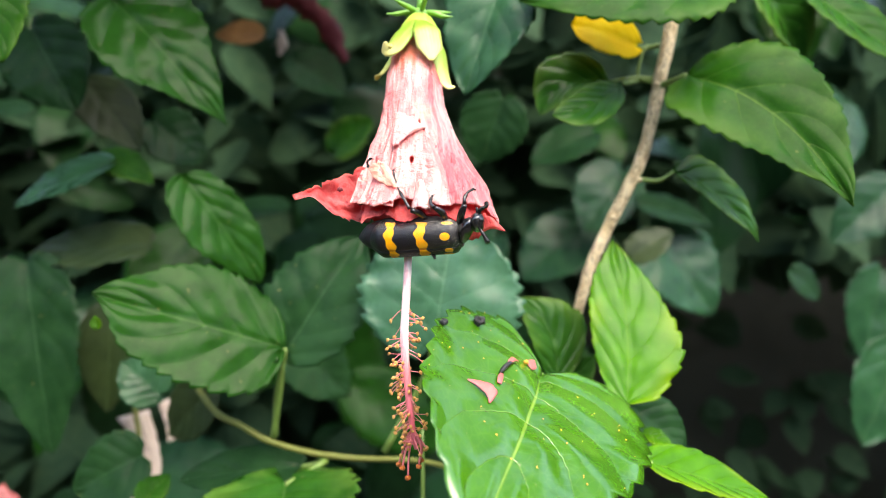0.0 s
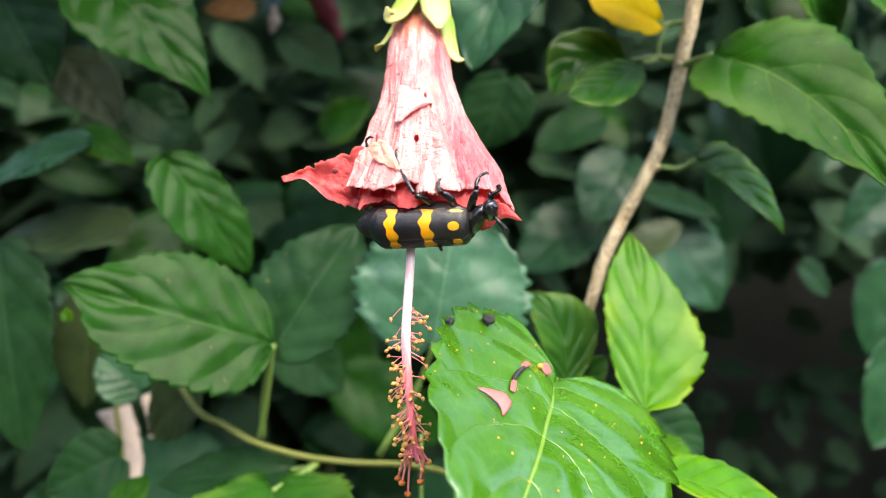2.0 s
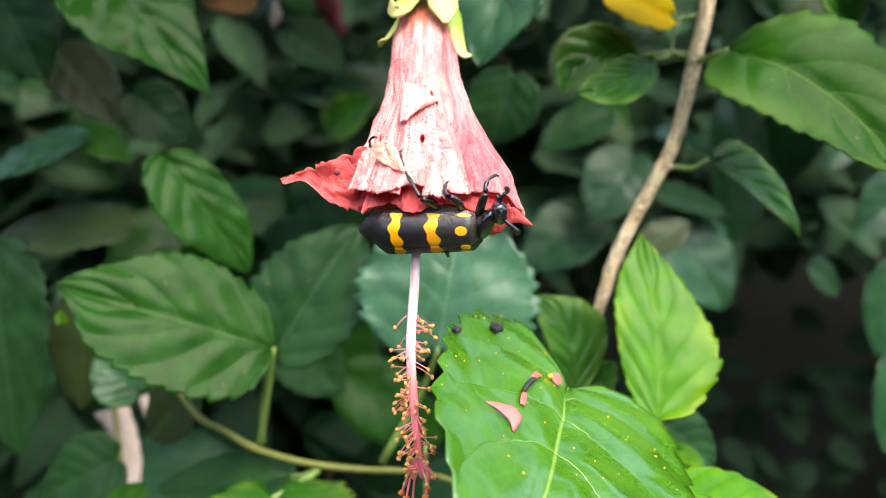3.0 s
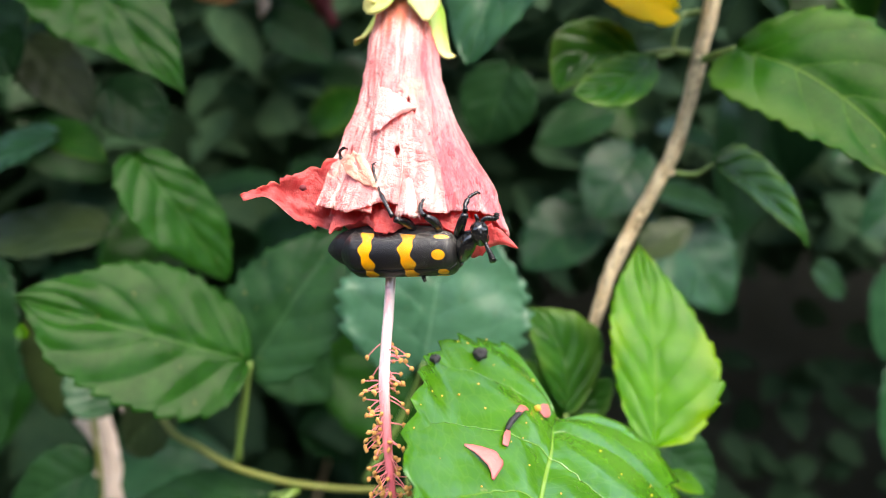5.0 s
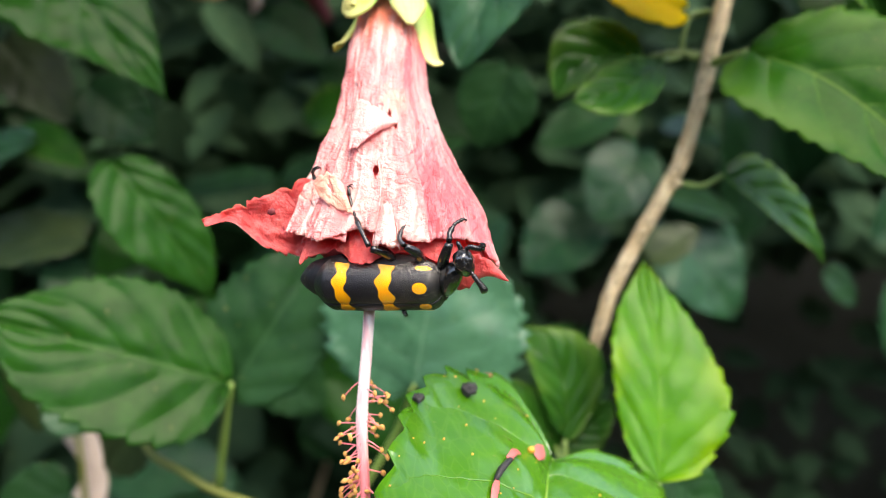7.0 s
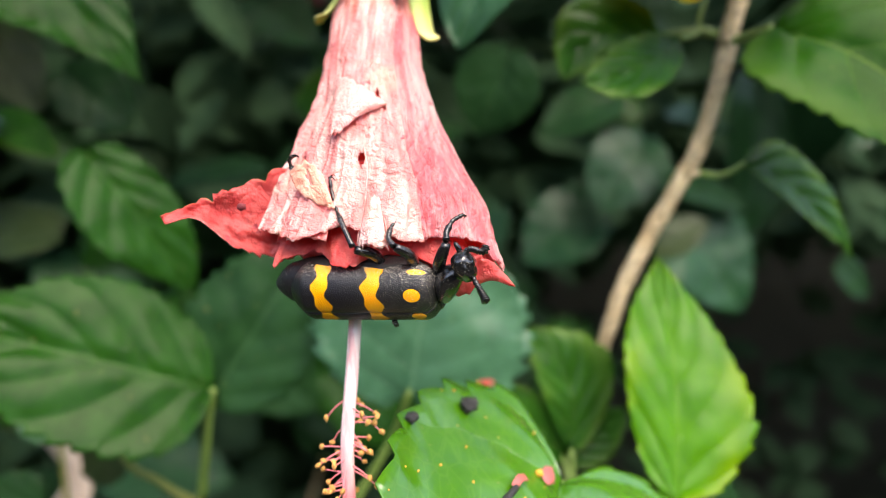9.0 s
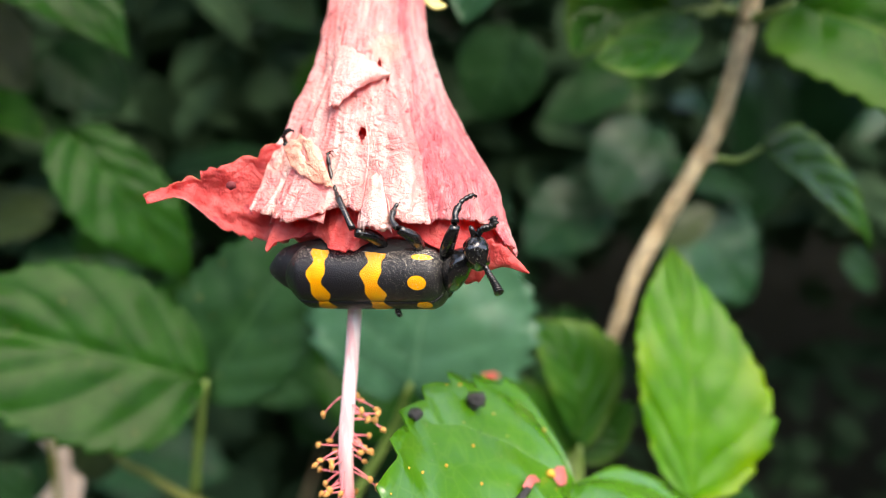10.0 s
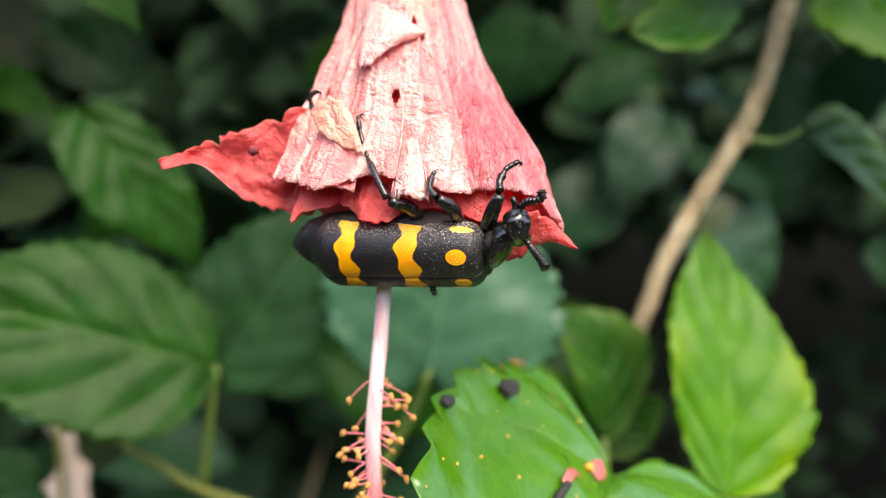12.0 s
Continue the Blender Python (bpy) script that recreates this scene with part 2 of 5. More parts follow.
def petal_material(name, deep, pale, tan, rough, veins, glow, relief=0.0006, throat=0.0, pleated=0.0):
    """Petal: fine long veins and wrinkles down the petal, bleached patches."""
    m, t, b = material(name)
    tc = coords(t)
    uv = tc.outputs["UV"]
    long1 = speckle(t, node(t, "Mapping", None, Vector=uv, Scale=(38, 3.2, 1)).outputs[0], 1.0, 5.0, 0.6)
    long2 = speckle(t, node(t, "Mapping", None, Vector=uv, Scale=(110, 12, 1)).outputs[0], 1.0, 4.0, 0.6)
    cross = speckle(t, node(t, "Mapping", None, Vector=uv, Scale=(60, 46, 1)).outputs[0], 1.0, 4.0, 0.6)
    warp = node(t, "MixRGB", None, Fac=0.06, Color1=uv, Color2=node(t, "TexNoise", None, Vector=uv, Scale=9.0, Detail=3.0).outputs["Color"]).outputs[0]
    tissue = node(t, "TexVoronoi", {"feature": "DISTANCE_TO_EDGE"}, Vector=node(t, "Mapping", None, Vector=warp, Scale=(34, 11, 1)).outputs[0], Scale=1.0).outputs[0]
    tissue2 = node(t, "TexVoronoi", {"feature": "DISTANCE_TO_EDGE"}, Vector=node(t, "Mapping", None, Vector=warp, Scale=(90, 36, 1)).outputs[0], Scale=1.0).outputs[0]
    patch = speckle(t, node(t, "Mapping", None, Vector=tc.outputs["Object"], Scale=(2.2, 1, 0.8)).outputs[0], 260.0, 5.0, 0.65)
    soft = speckle(t, node(t, "Mapping", None, Vector=warp, Scale=(7, 3.0, 1)).outputs[0], 1.0, 4.0, 0.6)
    base = blend(t, ramp(t, soft, 0.42, 0.66), deep, pale)
    base = blend(t, calc(t, "MULTIPLY", ramp(t, patch, 0.45, 0.7), 0.4), base, pale)
    base = blend(t, calc(t, "MULTIPLY", ramp(t, long1, 0.56, 0.68), veins * 0.55), base, (deep[0] * 0.95, deep[1] * 0.6, deep[2] * 0.65))
    base = blend(t, calc(t, "MULTIPLY", ramp(t, long2, 0.58, 0.70), veins * 0.35), base, deep)
    base = blend(t, calc(t, "MULTIPLY", ramp(t, speckle(t, tc.outputs["Object"], 75.0, 3.0), 0.55, 0.68), 0.6), base, tan)
    bruise = ramp(t, speckle(t, tc.outputs["Object"], 420.0, 3.0), 0.67, 0.72)
    base = blend(t, calc(t, "MULTIPLY", bruise, 0.55), base, (0.45, 0.02, 0.07))
    if throat:
        down = node(t, "SeparateXYZ", None, i0=uv).outputs[1]
        base = blend(t, calc(t, "MULTIPLY", ramp(t, calc(t, "ADD", down, calc(t, "MULTIPLY", calc(t, "SUBTRACT", soft, 0.5), 0.25)), 0.30, 0.12), throat), base, (0.92, 0.24, 0.12))
    put(t, b.inputs["Base Color"], base)
    put(t, b.inputs["Roughness"], calc(t, "MULTIPLY_ADD", cross, 0.24, rough - 0.14))
    b.inputs["Specular IOR Level"].default_value = 0.9
    h = calc(t, "ADD", calc(t, "MULTIPLY", long1, 0.12 + 0.25 * pleated), calc(t, "ADD", calc(t, "MULTIPLY", long2, 0.08 + 0.15 * pleated), calc(t, "MULTIPLY", cross, 0.10)))
    h = calc(t, "ADD", h, calc(t, "MULTIPLY", calc(t, "MINIMUM", tissue, 0.3), 0.3))
    squeeze = node(t, "Mapping", None, Vector=tc.outputs["Object"], Scale=(1.0 + pleated, 1, 1.0 - 0.6 * pleated)).outputs[0]
    for scale, amount in ((170.0, 3.0), (420.0, 2.0), (1100.0, 1.3), (2400.0, 0.6)):
        fold = node(t, "TexNoise", None, Vector=squeeze, Scale=scale, Detail=1.5, Roughness=0.5, Distortion=0.6).outputs[0]
        h = calc(t, "ADD", h, calc(t, "MULTIPLY", calc(t, "ABSOLUTE", calc(t, "SUBTRACT", fold, 0.5)), amount * 2))
    bump(t, b, h, 0.85, relief)
    tr = node(t, "BsdfTranslucent", None, Color=base)
    mix = node(t, "MixShader", None, i0=glow, i1=b.outputs[0], i2=tr.outputs[0])
    t.links.new(mix.outputs[0], t.nodes["Material Output"].inputs[0])
    return m


petal_out = petal_material("petal_out", (0.87, 0.27, 0.26), (0.95, 0.62, 0.56), (0.94, 0.54, 0.40), 0.22, 0.35, 0.30, 0.0004, 0.9)
petal_side = petal_material("petal_side", (0.88, 0.22, 0.25), (0.95, 0.62, 0.59), (0.94, 0.52, 0.46), 0.22, 1.0, 0.30, 0.0008, 0.9, 0.8)
petal_pale = petal_material("petal_pale", (0.90, 0.44, 0.40), (0.96, 0.68, 0.62), (0.95, 0.58, 0.46), 0.30, 0.5, 0.2, 0.0003)
petal_fold = petal_material("petal_fold", (0.90, 0.36, 0.33), (0.94, 0.50, 0.44), (0.94, 0.52, 0.42), 0.3, 0.2, 0.2, 0.0002)
petal_in = petal_material("petal_in", (0.85, 0.095, 0.095), (0.93, 0.22, 0.20), (0.84, 0.17, 0.14), 0.5, 0.35, 0.5, 0.0003)
petal_tan = petal_material("petal_tan", (0.90, 0.40, 0.28), (0.94, 0.54, 0.38), (0.94, 0.54, 0.34), 0.38, 0.3, 0.2, 0.0002)


def black_shell(name, tone, rough, coat, pits, grit=0.3):
    m, t, b = material(name)
    tc = coords(t)
    n1 = speckle(t, tc.outputs["Object"], 1800.0, 3.0)
    dust = ramp(t, speckle(t, tc.outputs["Object"], 4200.0, 2.0), 0.63, 0.68)
    patch = ramp(t, speckle(t, tc.outputs["Object"], 260.0, 3.0), 0.42, 0.68)
    put(t, b.inputs["Base Color"], blend(t, calc(t, "MULTIPLY", calc(t, "MULTIPLY", dust, patch), grit), (tone, tone, tone * 1.06), (0.66, 0.60, 0.46)))
    put(t, b.inputs["Roughness"], calc(t, "MULTIPLY_ADD", n1, 0.25, rough - 0.12))
    b.inputs["Coat Weight"].default_value = coat
    b.inputs["Coat Roughness"].default_value = 0.14
    bump(t, b, calc(t, "ADD", n1, calc(t, "MULTIPLY", dust, 0.6)), 0.5, pits)
    return m


shell_black = black_shell("shell_black", 0.006, 0.20, 0.9, 0.00012, 0.22)
leg_black = black_shell("leg_black", 0.006, 0.24, 0.3, 0.00008, 0.12)
belly_black = black_shell("belly_black", 0.012, 0.55, 0.0, 0.0002, 0.8)


def elytron_material(name, extra=()):
    """Black wing case with two scalloped orange bands, a round spot and a long shoulder spot."""
    m, t, b = material(name)
    tc = coords(t)
    sep = node(t, "SeparateXYZ", None, i0=tc.outputs["UV"])
    u, v = sep.outputs[0], sep.outputs[1]
    rag = calc(t, "MULTIPLY", calc(t, "SUBTRACT", speckle(t, tc.outputs["UV"], 26.0, 2.0), 0.5), 0.014)

    def band(at, width, shift, amp, waves, phase):
        c = calc(t, "SUBTRACT", u, at)
        c = calc(t, "ADD", c, calc(t, "MULTIPLY", v, shift))
        c = calc(t, "ADD", c, calc(t, "MULTIPLY", calc(t, "SINE", calc(t, "MULTIPLY_ADD", v, waves, phase)), amp))
        c = calc(t, "ABSOLUTE", calc(t, "ADD", c, rag))
        wide = calc(t, "MULTIPLY_ADD", calc(t, "SINE", calc(t, "MULTIPLY_ADD", v, 19.0, phase + 1.3)), 0.011, width)
        return ramp(t, calc(t, "SUBTRACT", c, wide), 0.004, -0.004)

    def spot(u0, v0, ru, rv):
        a = calc(t, "DIVIDE", calc(t, "SUBTRACT", u, u0), ru)
        c = calc(t, "DIVIDE", calc(t, "SUBTRACT", v, v0), rv)
        d = calc(t, "ADD", calc(t, "MULTIPLY", a, a), calc(t, "MULTIPLY", c, c))
        return ramp(t, calc(t, "ADD", d, calc(t, "MULTIPLY", rag, 6.0)), 1.08, 0.92)

    mask = band(0.285, 0.046, 0.0, 0.011, 11.0, 3.3)
    for other in (band(0.615, 0.050, 0.0, 0.012, 11.0, 3.1), spot(0.868, 0.37, 0.052, 0.115), spot(0.885, 0.80, 0.058, 0.06), *(spot(*e) for e in extra)):
        mask = calc(t, "MAXIMUM", mask, other)
    n1 = speckle(t, tc.outputs["Object"], 5600.0, 2.0)
    dust = ramp(t, speckle(t, tc.outputs["Object"], 5600.0, 2.0), 0.645, 0.68)
    fade = ramp(t, u, 0.35, 0.95)
    orange = blend(t, ramp(t, speckle(t, tc.outputs["Object"], 500.0), 0.3, 0.7), (0.97, 0.36, 0.003), (0.99, 0.46, 0.006))
    base = blend(t, mask, (0.009, 0.009, 0.011), orange)
    base = blend(t, calc(t, "MULTIPLY", calc(t, "MULTIPLY", dust, fade), 0.9), base, (0.66, 0.60, 0.46))
    side = calc(t, "MULTIPLY", ramp(t, v, 0.55, 0.85), ramp(t, speckle(t, tc.outputs["Object"], 5200.0, 2.0), 0.55, 0.62))
    base = blend(t, calc(t, "MULTIPLY", side, 0.75), base, (0.62, 0.58, 0.50))
    put(t, b.inputs["Base Color"], base)
    put(t, b.inputs["Roughness"], calc(t, "MULTIPLY_ADD", n1, 0.25, 0.20))
    b.inputs["Coat Weight"].default_value = 0.15
    b.inputs["Coat Roughness"].default_value = 0.22
    b.inputs["Specular IOR Level"].default_value = 0.4
    bump(t, b, n1, 0.9, 0.00014)
    return m


elytron_mat = elytron_material("elytron")
elytron_far_mat = elytron_material("elytron_far", ((0.885, 0.10, 0.045, 0.12),))

# ---- mesh helpers ----
WORLD = {}


def thing(name, at, label, category, group="", kind=""):
    ob = new(name)
    ob.empty_display_size = 0.005
    ob.location = at
    WORLD[ob.name] = Matrix.Translation(at)
    return tagged(ob, label, category, group, kind)


def part(name, mesh, mats, parent, label="", place=None, smooth=True):
    """Link a bmesh or mesh as one object under a thing or part; its vertices are in the space of place (world if none)."""
    if isinstance(mesh, bmesh.types.BMesh):
        me = bpy.data.meshes.new(name)
        mesh.to_mesh(me)
        mesh.free()
    else:
        me = mesh
    if not me.materials:
        for m in mats if isinstance(mats, (list, tuple)) else [mats]:
            me.materials.append(m)
    if smooth:
        me.shade_smooth()
    ob = new(name, me)
    place = place or Matrix()
    WORLD[ob.name] = place
    ob.parent = parent
    ob.matrix_basis = (WORLD[parent.name].inverted() @ place) if parent else place
    if label:
        ob["label"] = label
    return ob


def rebase(ob_mesh, at):
    """Shift a bmesh so that at becomes its origin."""
    bmesh.ops.translate(ob_mesh, vec=-Vector(at), verts=ob_mesh.verts)
    return ob_mesh


def spline(points, n):
    """n + 1 points on a smooth curve through the points."""
    pts = [Vector(p) for p in points]
    if len(pts) == 2:
        return [pts[0].lerp(pts[1], i / n) for i in range(n + 1)]
    ext = [2 * pts[0] - pts[1], *pts, 2 * pts[-1] - pts[-2]]
    out = []
    for i in range(n + 1):
        f = i / n * (len(pts) - 1)
        k = min(int(f), len(pts) - 2)
        f -= k
        a, b, c, d = ext[k:k + 4]
        out.append(0.5 * (2 * b + (c - a) * f + (2 * a - 5 * b + 4 * c - d) * f * f + (3 * b - a - 3 * c + d) * f ** 3))
    return out


def tube(points, radii, sides=8, steps=None, rough=0.0, bm=None):
    """A closed round tube along a smooth curve; radii run evenly from start to end."""
    bm = bm or bmesh.new()
    line = spline(points, steps or 3 * (len(points) - 1))
    rings = []
    n = len(line)
    side = Vector((0.31, 0.17, 0.93))
    for i, p in enumerate(line):
        d = (line[min(i + 1, n - 1)] - line[max(i - 1, 0)]).normalized()
        x = side.cross(d)
        if x.length < 0.1:
            x = Vector((1, 0, 0)).cross(d)
        x.normalize()
        side = d.cross(x)
        y = d.cross(x)
        f = i / (n - 1) * (len(radii) - 1)
        k = min(int(f), len(radii) - 2)
        r = radii[k] + (radii[k + 1] - radii[k]) * (f - k)
        ring = []
        for s in range(sides):
            a = 2 * math.pi * s / sides
            rr = r * (1 + rough * noise.noise(Vector((p.x, p.y, p.z)) * 220 + Vector((math.cos(a), math.sin(a), 0)) * 1.3))
            ring.append(bm.verts.new(p + (x * math.cos(a) + y * math.sin(a)) * rr))
        rings.append(ring)
    for a, b in zip(rings, rings[1:]):
        for s in range(sides):
            bm.faces.new((a[s], a[(s + 1) % sides], b[(s + 1) % sides], b[s]))
    bm.faces.new(rings[0][::-1])
    bm.faces.new(rings[-1])
    return bm


def pebble(r, squash=(1, 1, 1), lumps=0.2, seed=0, level=2, bm=None, at=(0, 0, 0)):
    bm = bm or bmesh.new()
    made = bmesh.ops.create_icosphere(bm, subdivisions=level, radius=1)["verts"]
    for v in made:
        k = 1 + lumps * noise.noise(v.co * 1.7 + Vector((seed * 3.1, seed, 0)))
        v.co = Vector((v.co.x * squash[0], v.co.y * squash[1], v.co.z * squash[2])) * r * k + Vector(at)
    return bm


def shell(grid, uvs, thick, closed_u=False, keep=None, two=False, fine=None):
    """A sheet with thickness from a grid of points (rows of Vectors): front side material 0, back side 1 when two."""
    rows, cols = len(grid), len(grid[0])
    nrm = []
    for i in range(rows):
        line = []
        for j in range(cols):
            du = grid[i][min(j + 1, cols - 1)] - grid[i][max(j - 1, 0)]
            dv = grid[min(i + 1, rows - 1)][j] - grid[max(i - 1, 0)][j]
            nn = du.cross(dv)
            line.append(nn.normalized() if nn.length > 1e-12 else Vector((0, 0, 1)))
        nrm.append(line)
    bm = bmesh.new()
    layer = bm.loops.layers.uv.new("UVMap")
    top = [[bm.verts.new(p) for p in r] for r in grid]
    low = [[bm.verts.new(grid[i][j] - nrm[i][j] * thick) for j in range(cols)] for i in range(rows)]

    def face(vs, ids, mat):
        try:
            f = bm.faces.new(vs)
        except ValueError:
            return
        f.material_index = mat
        for loop, (i, j) in zip(f.loops, ids):
            loop[layer].uv = uvs(i, j)

    kept = [[keep is None or keep(i, j) for j in range(cols - 1)] for i in range(rows - 1)]

    def on(i, j):
        return 0 <= i < rows - 1 and 0 <= j < cols - 1 and kept[i][j]

    for i in range(rows - 1):
        for j in range(cols - 1):
            if not kept[i][j]:
                continue
            q = ((i, j), (i, j + 1), (i + 1, j + 1), (i + 1, j))
            face([top[a][b] for a, b in q], q, 0)
            face([low[a][b] for a, b in q[::-1]], q[::-1], 1 if two else 0)
            for (a, b), other in (((q[0], q[1]), (i - 1, j)), ((q[1], q[2]), (i, j + 1)), ((q[2], q[3]), (i + 1, j)), ((q[3], q[0]), (i, j - 1))):
                if not on(*other):
                    ids = (b, a, a, b)
                    face([top[b[0]][b[1]], top[a[0]][a[1]], low[a[0]][a[1]], low[b[0]][b[1]]], ids, 0)
    loose = [v for v in bm.verts if not v.link_faces]
    bmesh.ops.delete(bm, geom=loose, context="VERTS")
    return bm


# ---- leaves ----
def even_line(points, n):
    """n + 1 points at even distances along a smooth curve."""
    dense = spline(points, 24 * len(points))
    run = [0.0]
    for a, b in zip(dense, dense[1:]):
        run.append(run[-1] + (b - a).length)
    out, k = [], 0
    for i in range(n + 1):
        d = run[-1] * i / n
        while k < len(run) - 2 and run[k + 1] < d:
            k += 1
        out.append(dense[k].lerp(dense[k + 1], (d - run[k]) / max(run[k + 1] - run[k], 1e-9)))
    return out


def blade(length, width, teeth=10, fold=-8, arch=0.03, quilt=0.010, seed=0, cordate=0.1, holes=(), fine=1.0, full=0.48, skew=0.0, point=0.82, lop=0.0, rim=None, bow=0.0):
    """A toothed ovate leaf blade along +x, face up, with sunken veins and a slightly folded, wavy shape."""
    rows = max(16, int(teeth * 5 * fine)) + 1
    half = max(4, int(8 * fine))
    cols = 2 * half + 1
    tan = math.tan(radians(fold))
    crest = full / (full + point)
    peak = crest ** full * (1 - crest) ** point
    edges = [even_line([(0, 0, 0), *((x, y, 0) for x, y in side), (1, 0, 0)], rows - 1) for side in rim] if rim else None
    grid = []
    for i in range(rows):
        u = i / (rows - 1)
        w = width / 2 * min(1.0, (u + 0.004) ** full * (1 - u) ** point / peak)
        line = []
        for j in range(cols):
            v = (j - half) / half
            v = math.copysign(abs(v) ** 0.9, v)
            av = abs(v)
            saw = ((u * teeth + 0.13 * math.sin(9 * u + seed)) % 1.0)
            bite = (1 - saw) ** 1.3 * 0.11 * min(1, 8 * (1 - u) + 0.15) * min(1, u * 10) * (0.75 + 0.9 * abs(noise.noise(Vector((int(u * teeth) * 1.37 + 0.5, seed + 0.3, math.copysign(1.3, v))))))
            lim = 1 - bite * max(0, (av - 0.75) / 0.25)
            y = v * w * lim * (1 + (lop if v < 0 else -lop))
            x = length * u - cordate * width * av ** 1.1 * (1 - u) ** 5 - (skew * width * av * (1 - u) ** 3 if v > 0 else 0)
            x += 0.025 * length * av * (1 - saw) * (1 if av > 0.8 else 0) * 0.3
            if edges:
                m = u ** 1.2
                mid = Vector((m, bow * 4 * m * (1 - m), 0))
                reach = edges[0 if v > 0 else 1][i] - mid
                w = max(reach.length * length, 1e-5)
                x, y, _ = (mid + reach * (av * (1 - (1 - lim) * 0.75))) * length
            ph = (u - 0.36 * av ** 0.9) * 5.0
            groove = abs(math.sin(math.pi * (ph - 0.5))) ** 0.7
            swell = 0.35 + 1.3 * abs(noise.noise(Vector((u * 4.2 + seed, math.copysign(2.1, v), seed * 0.7))))
            z = quilt * swell * width * groove * min(1, av * 5) * (1 - 0.55 * av) * min(1, 6 * (1 - u))
            z -= 0.012 * width * (1 - min(1, av * 9))
            z -= av * w * tan
            z += arch * length * 4 * u * (1 - u)
            z += 0.030 * width * noise.noise(Vector((u * 3.0, v * 1.4, seed * 1.7)))
            z += 0.035 * width * av ** 3 * noise.noise(Vector((u * 7.0, seed * 2.3, v * 0.8)))
            line.append(Vector((x, y, z)))
        grid.append(line)

    def keep(i, j):
        u, v = (i + 0.5) / (rows - 1), (j + 0.5 - half) / half
        for hu, hv, ru, rv in holes:
            if ((u - hu) / ru) ** 2 + ((v - hv) / rv) ** 2 < 1:
                return False
        return True

    return shell([r[::-1] for r in grid], lambda i, j: (i / (rows - 1), 1 - j / (cols - 1)), 0.00028, keep=keep if holes else None)


def leaf_frame(base, tip, face):
    base, tip = Vector(base), Vector(tip)
    x = (tip - base).normalized()
    z = Vector(face)
    z = (z - x * z.dot(x)).normalized()
    y = z.cross(x)
    m = Matrix((x, y, z)).transposed().to_4x4()
    m.translation = base
    return m


def leaf(owner, mat, base, tip, width, face, teeth=10, stalk=None, label="", **shape):
    length = (Vector(tip) - Vector(base)).length
    place = leaf_frame(base, tip, face)
    ob = part("leaf", blade(length, width, teeth, **shape), mat, owner, label, place)
    if stalk:
        r = 0.0007 + width * 0.008
        bm = tube([p for p in stalk], [r * 0.85, r, r * 1.2], 7, 8)
        bmesh.ops.transform(bm, matrix=place.inverted(), verts=bm.verts)
        part("petiole", bm, green_stalk, ob, "", place)
    return ob


# ---- ground and the shrub's depth ----
def make_ground():
    bm = bmesh.new()
    xs = [-400, -60, -8, -2, -1, -0.5, 0, 0.5, 1, 2, 8, 60, 400]
    vs = [[bm.verts.new((x, y, 0.015 * noise.noise(Vector((x, y, 0)) * 2) if abs(x) < 5 and abs(y) < 5 else 0)) for x in xs] for y in xs]
    for a, b in zip(vs, vs[1:]):
        for i in range(len(xs) - 1):
            bm.faces.new((a[i], a[i + 1], b[i + 1], b[i]))
    ob = part("ground", bm, soil, None)
    return tagged(ob, "dark bare garden soil under the hedge", "ground", kind="structure")


make_ground()
shrub = thing("hibiscus_hedge", (0, 0.6, 0), "dense green hibiscus hedge with glossy toothed leaves, darkened for shade", "hedge")
woody_branch = thing("hibiscus_branch", (0.098, 0.262, 1.3134), "grey-brown woody hibiscus branch with glossy green leaves", "branch")
leafy_shoot = thing("hibiscus_shoot", (0.0427, 0.235, 1.128), "young hibiscus shoot with bright green leaves", "branch")
leafy_twig = thing("hibiscus_twig", (-0.0972, 0.27, 1.1319), "thin brown-green hibiscus twig with quilted leaves", "branch")

# ---- the woody branch ----
part("stem", tube([(0.106, 0.268, 1.35), (0.0983, 0.262, 1.3134), (0.0916, 0.257, 1.2822), (0.0858, 0.252, 1.2631), (0.0795, 0.249, 1.2384), (0.0739, 0.2500, 1.2243),
                   (0.0666, 0.2530, 1.2078), (0.0598, 0.2545, 1.1921), (0.0553, 0.2555, 1.1751), (0.0547, 0.2560, 1.1725)],
                  [0.0027, 0.0026, 0.0026, 0.0025, 0.0024, 0.0024, 0.0024, 0.0023, 0.0022, 0.0014], 14, 70, 0.22), bark, woody_branch, "rough grey-brown bark stem")
for bud, r in (((0.0763, 0.2485, 1.2257), 0.0016), ((0.0846, 0.2505, 1.2625), 0.0018), ((0.0674, 0.2505, 1.2111), 0.0012), ((0.0893, 0.2530, 1.2740), 0.0014)):
    part("node", pebble(r, (1.1, 1, 0.8), 0.4, bud[2] * 9), bark, woody_branch, "", Matrix.Translation(bud))
part("side_twig", tube([(0.0851, 0.2525, 1.2640), (0.0790, 0.2550, 1.2665), (0.0800, 0.2560, 1.2745), (0.0830, 0.2570, 1.2800)], [0.0008, 0.0008, 0.0006, 0.0005], 7, 14, 0.2), green_stalk, woody_branch, "thin green side twig")

# ---- the shoot and its big leaf ----
part("stem", tube([(0.030, 0.200, 1.075), (0.038, 0.222, 1.105), (0.0427, 0.235, 1.128)], [0.0017, 0.0016, 0.0012], 9, 14, 0.1), green_stalk, leafy_shoot)
part("stem", tube([(0.052, 0.214, 1.085), (0.0555, 0.214, 1.11), (0.0583, 0.2145, 1.125)], [0.0015, 0.0014, 0.0011], 9, 12, 0.1), green_stalk, leafy_shoot)

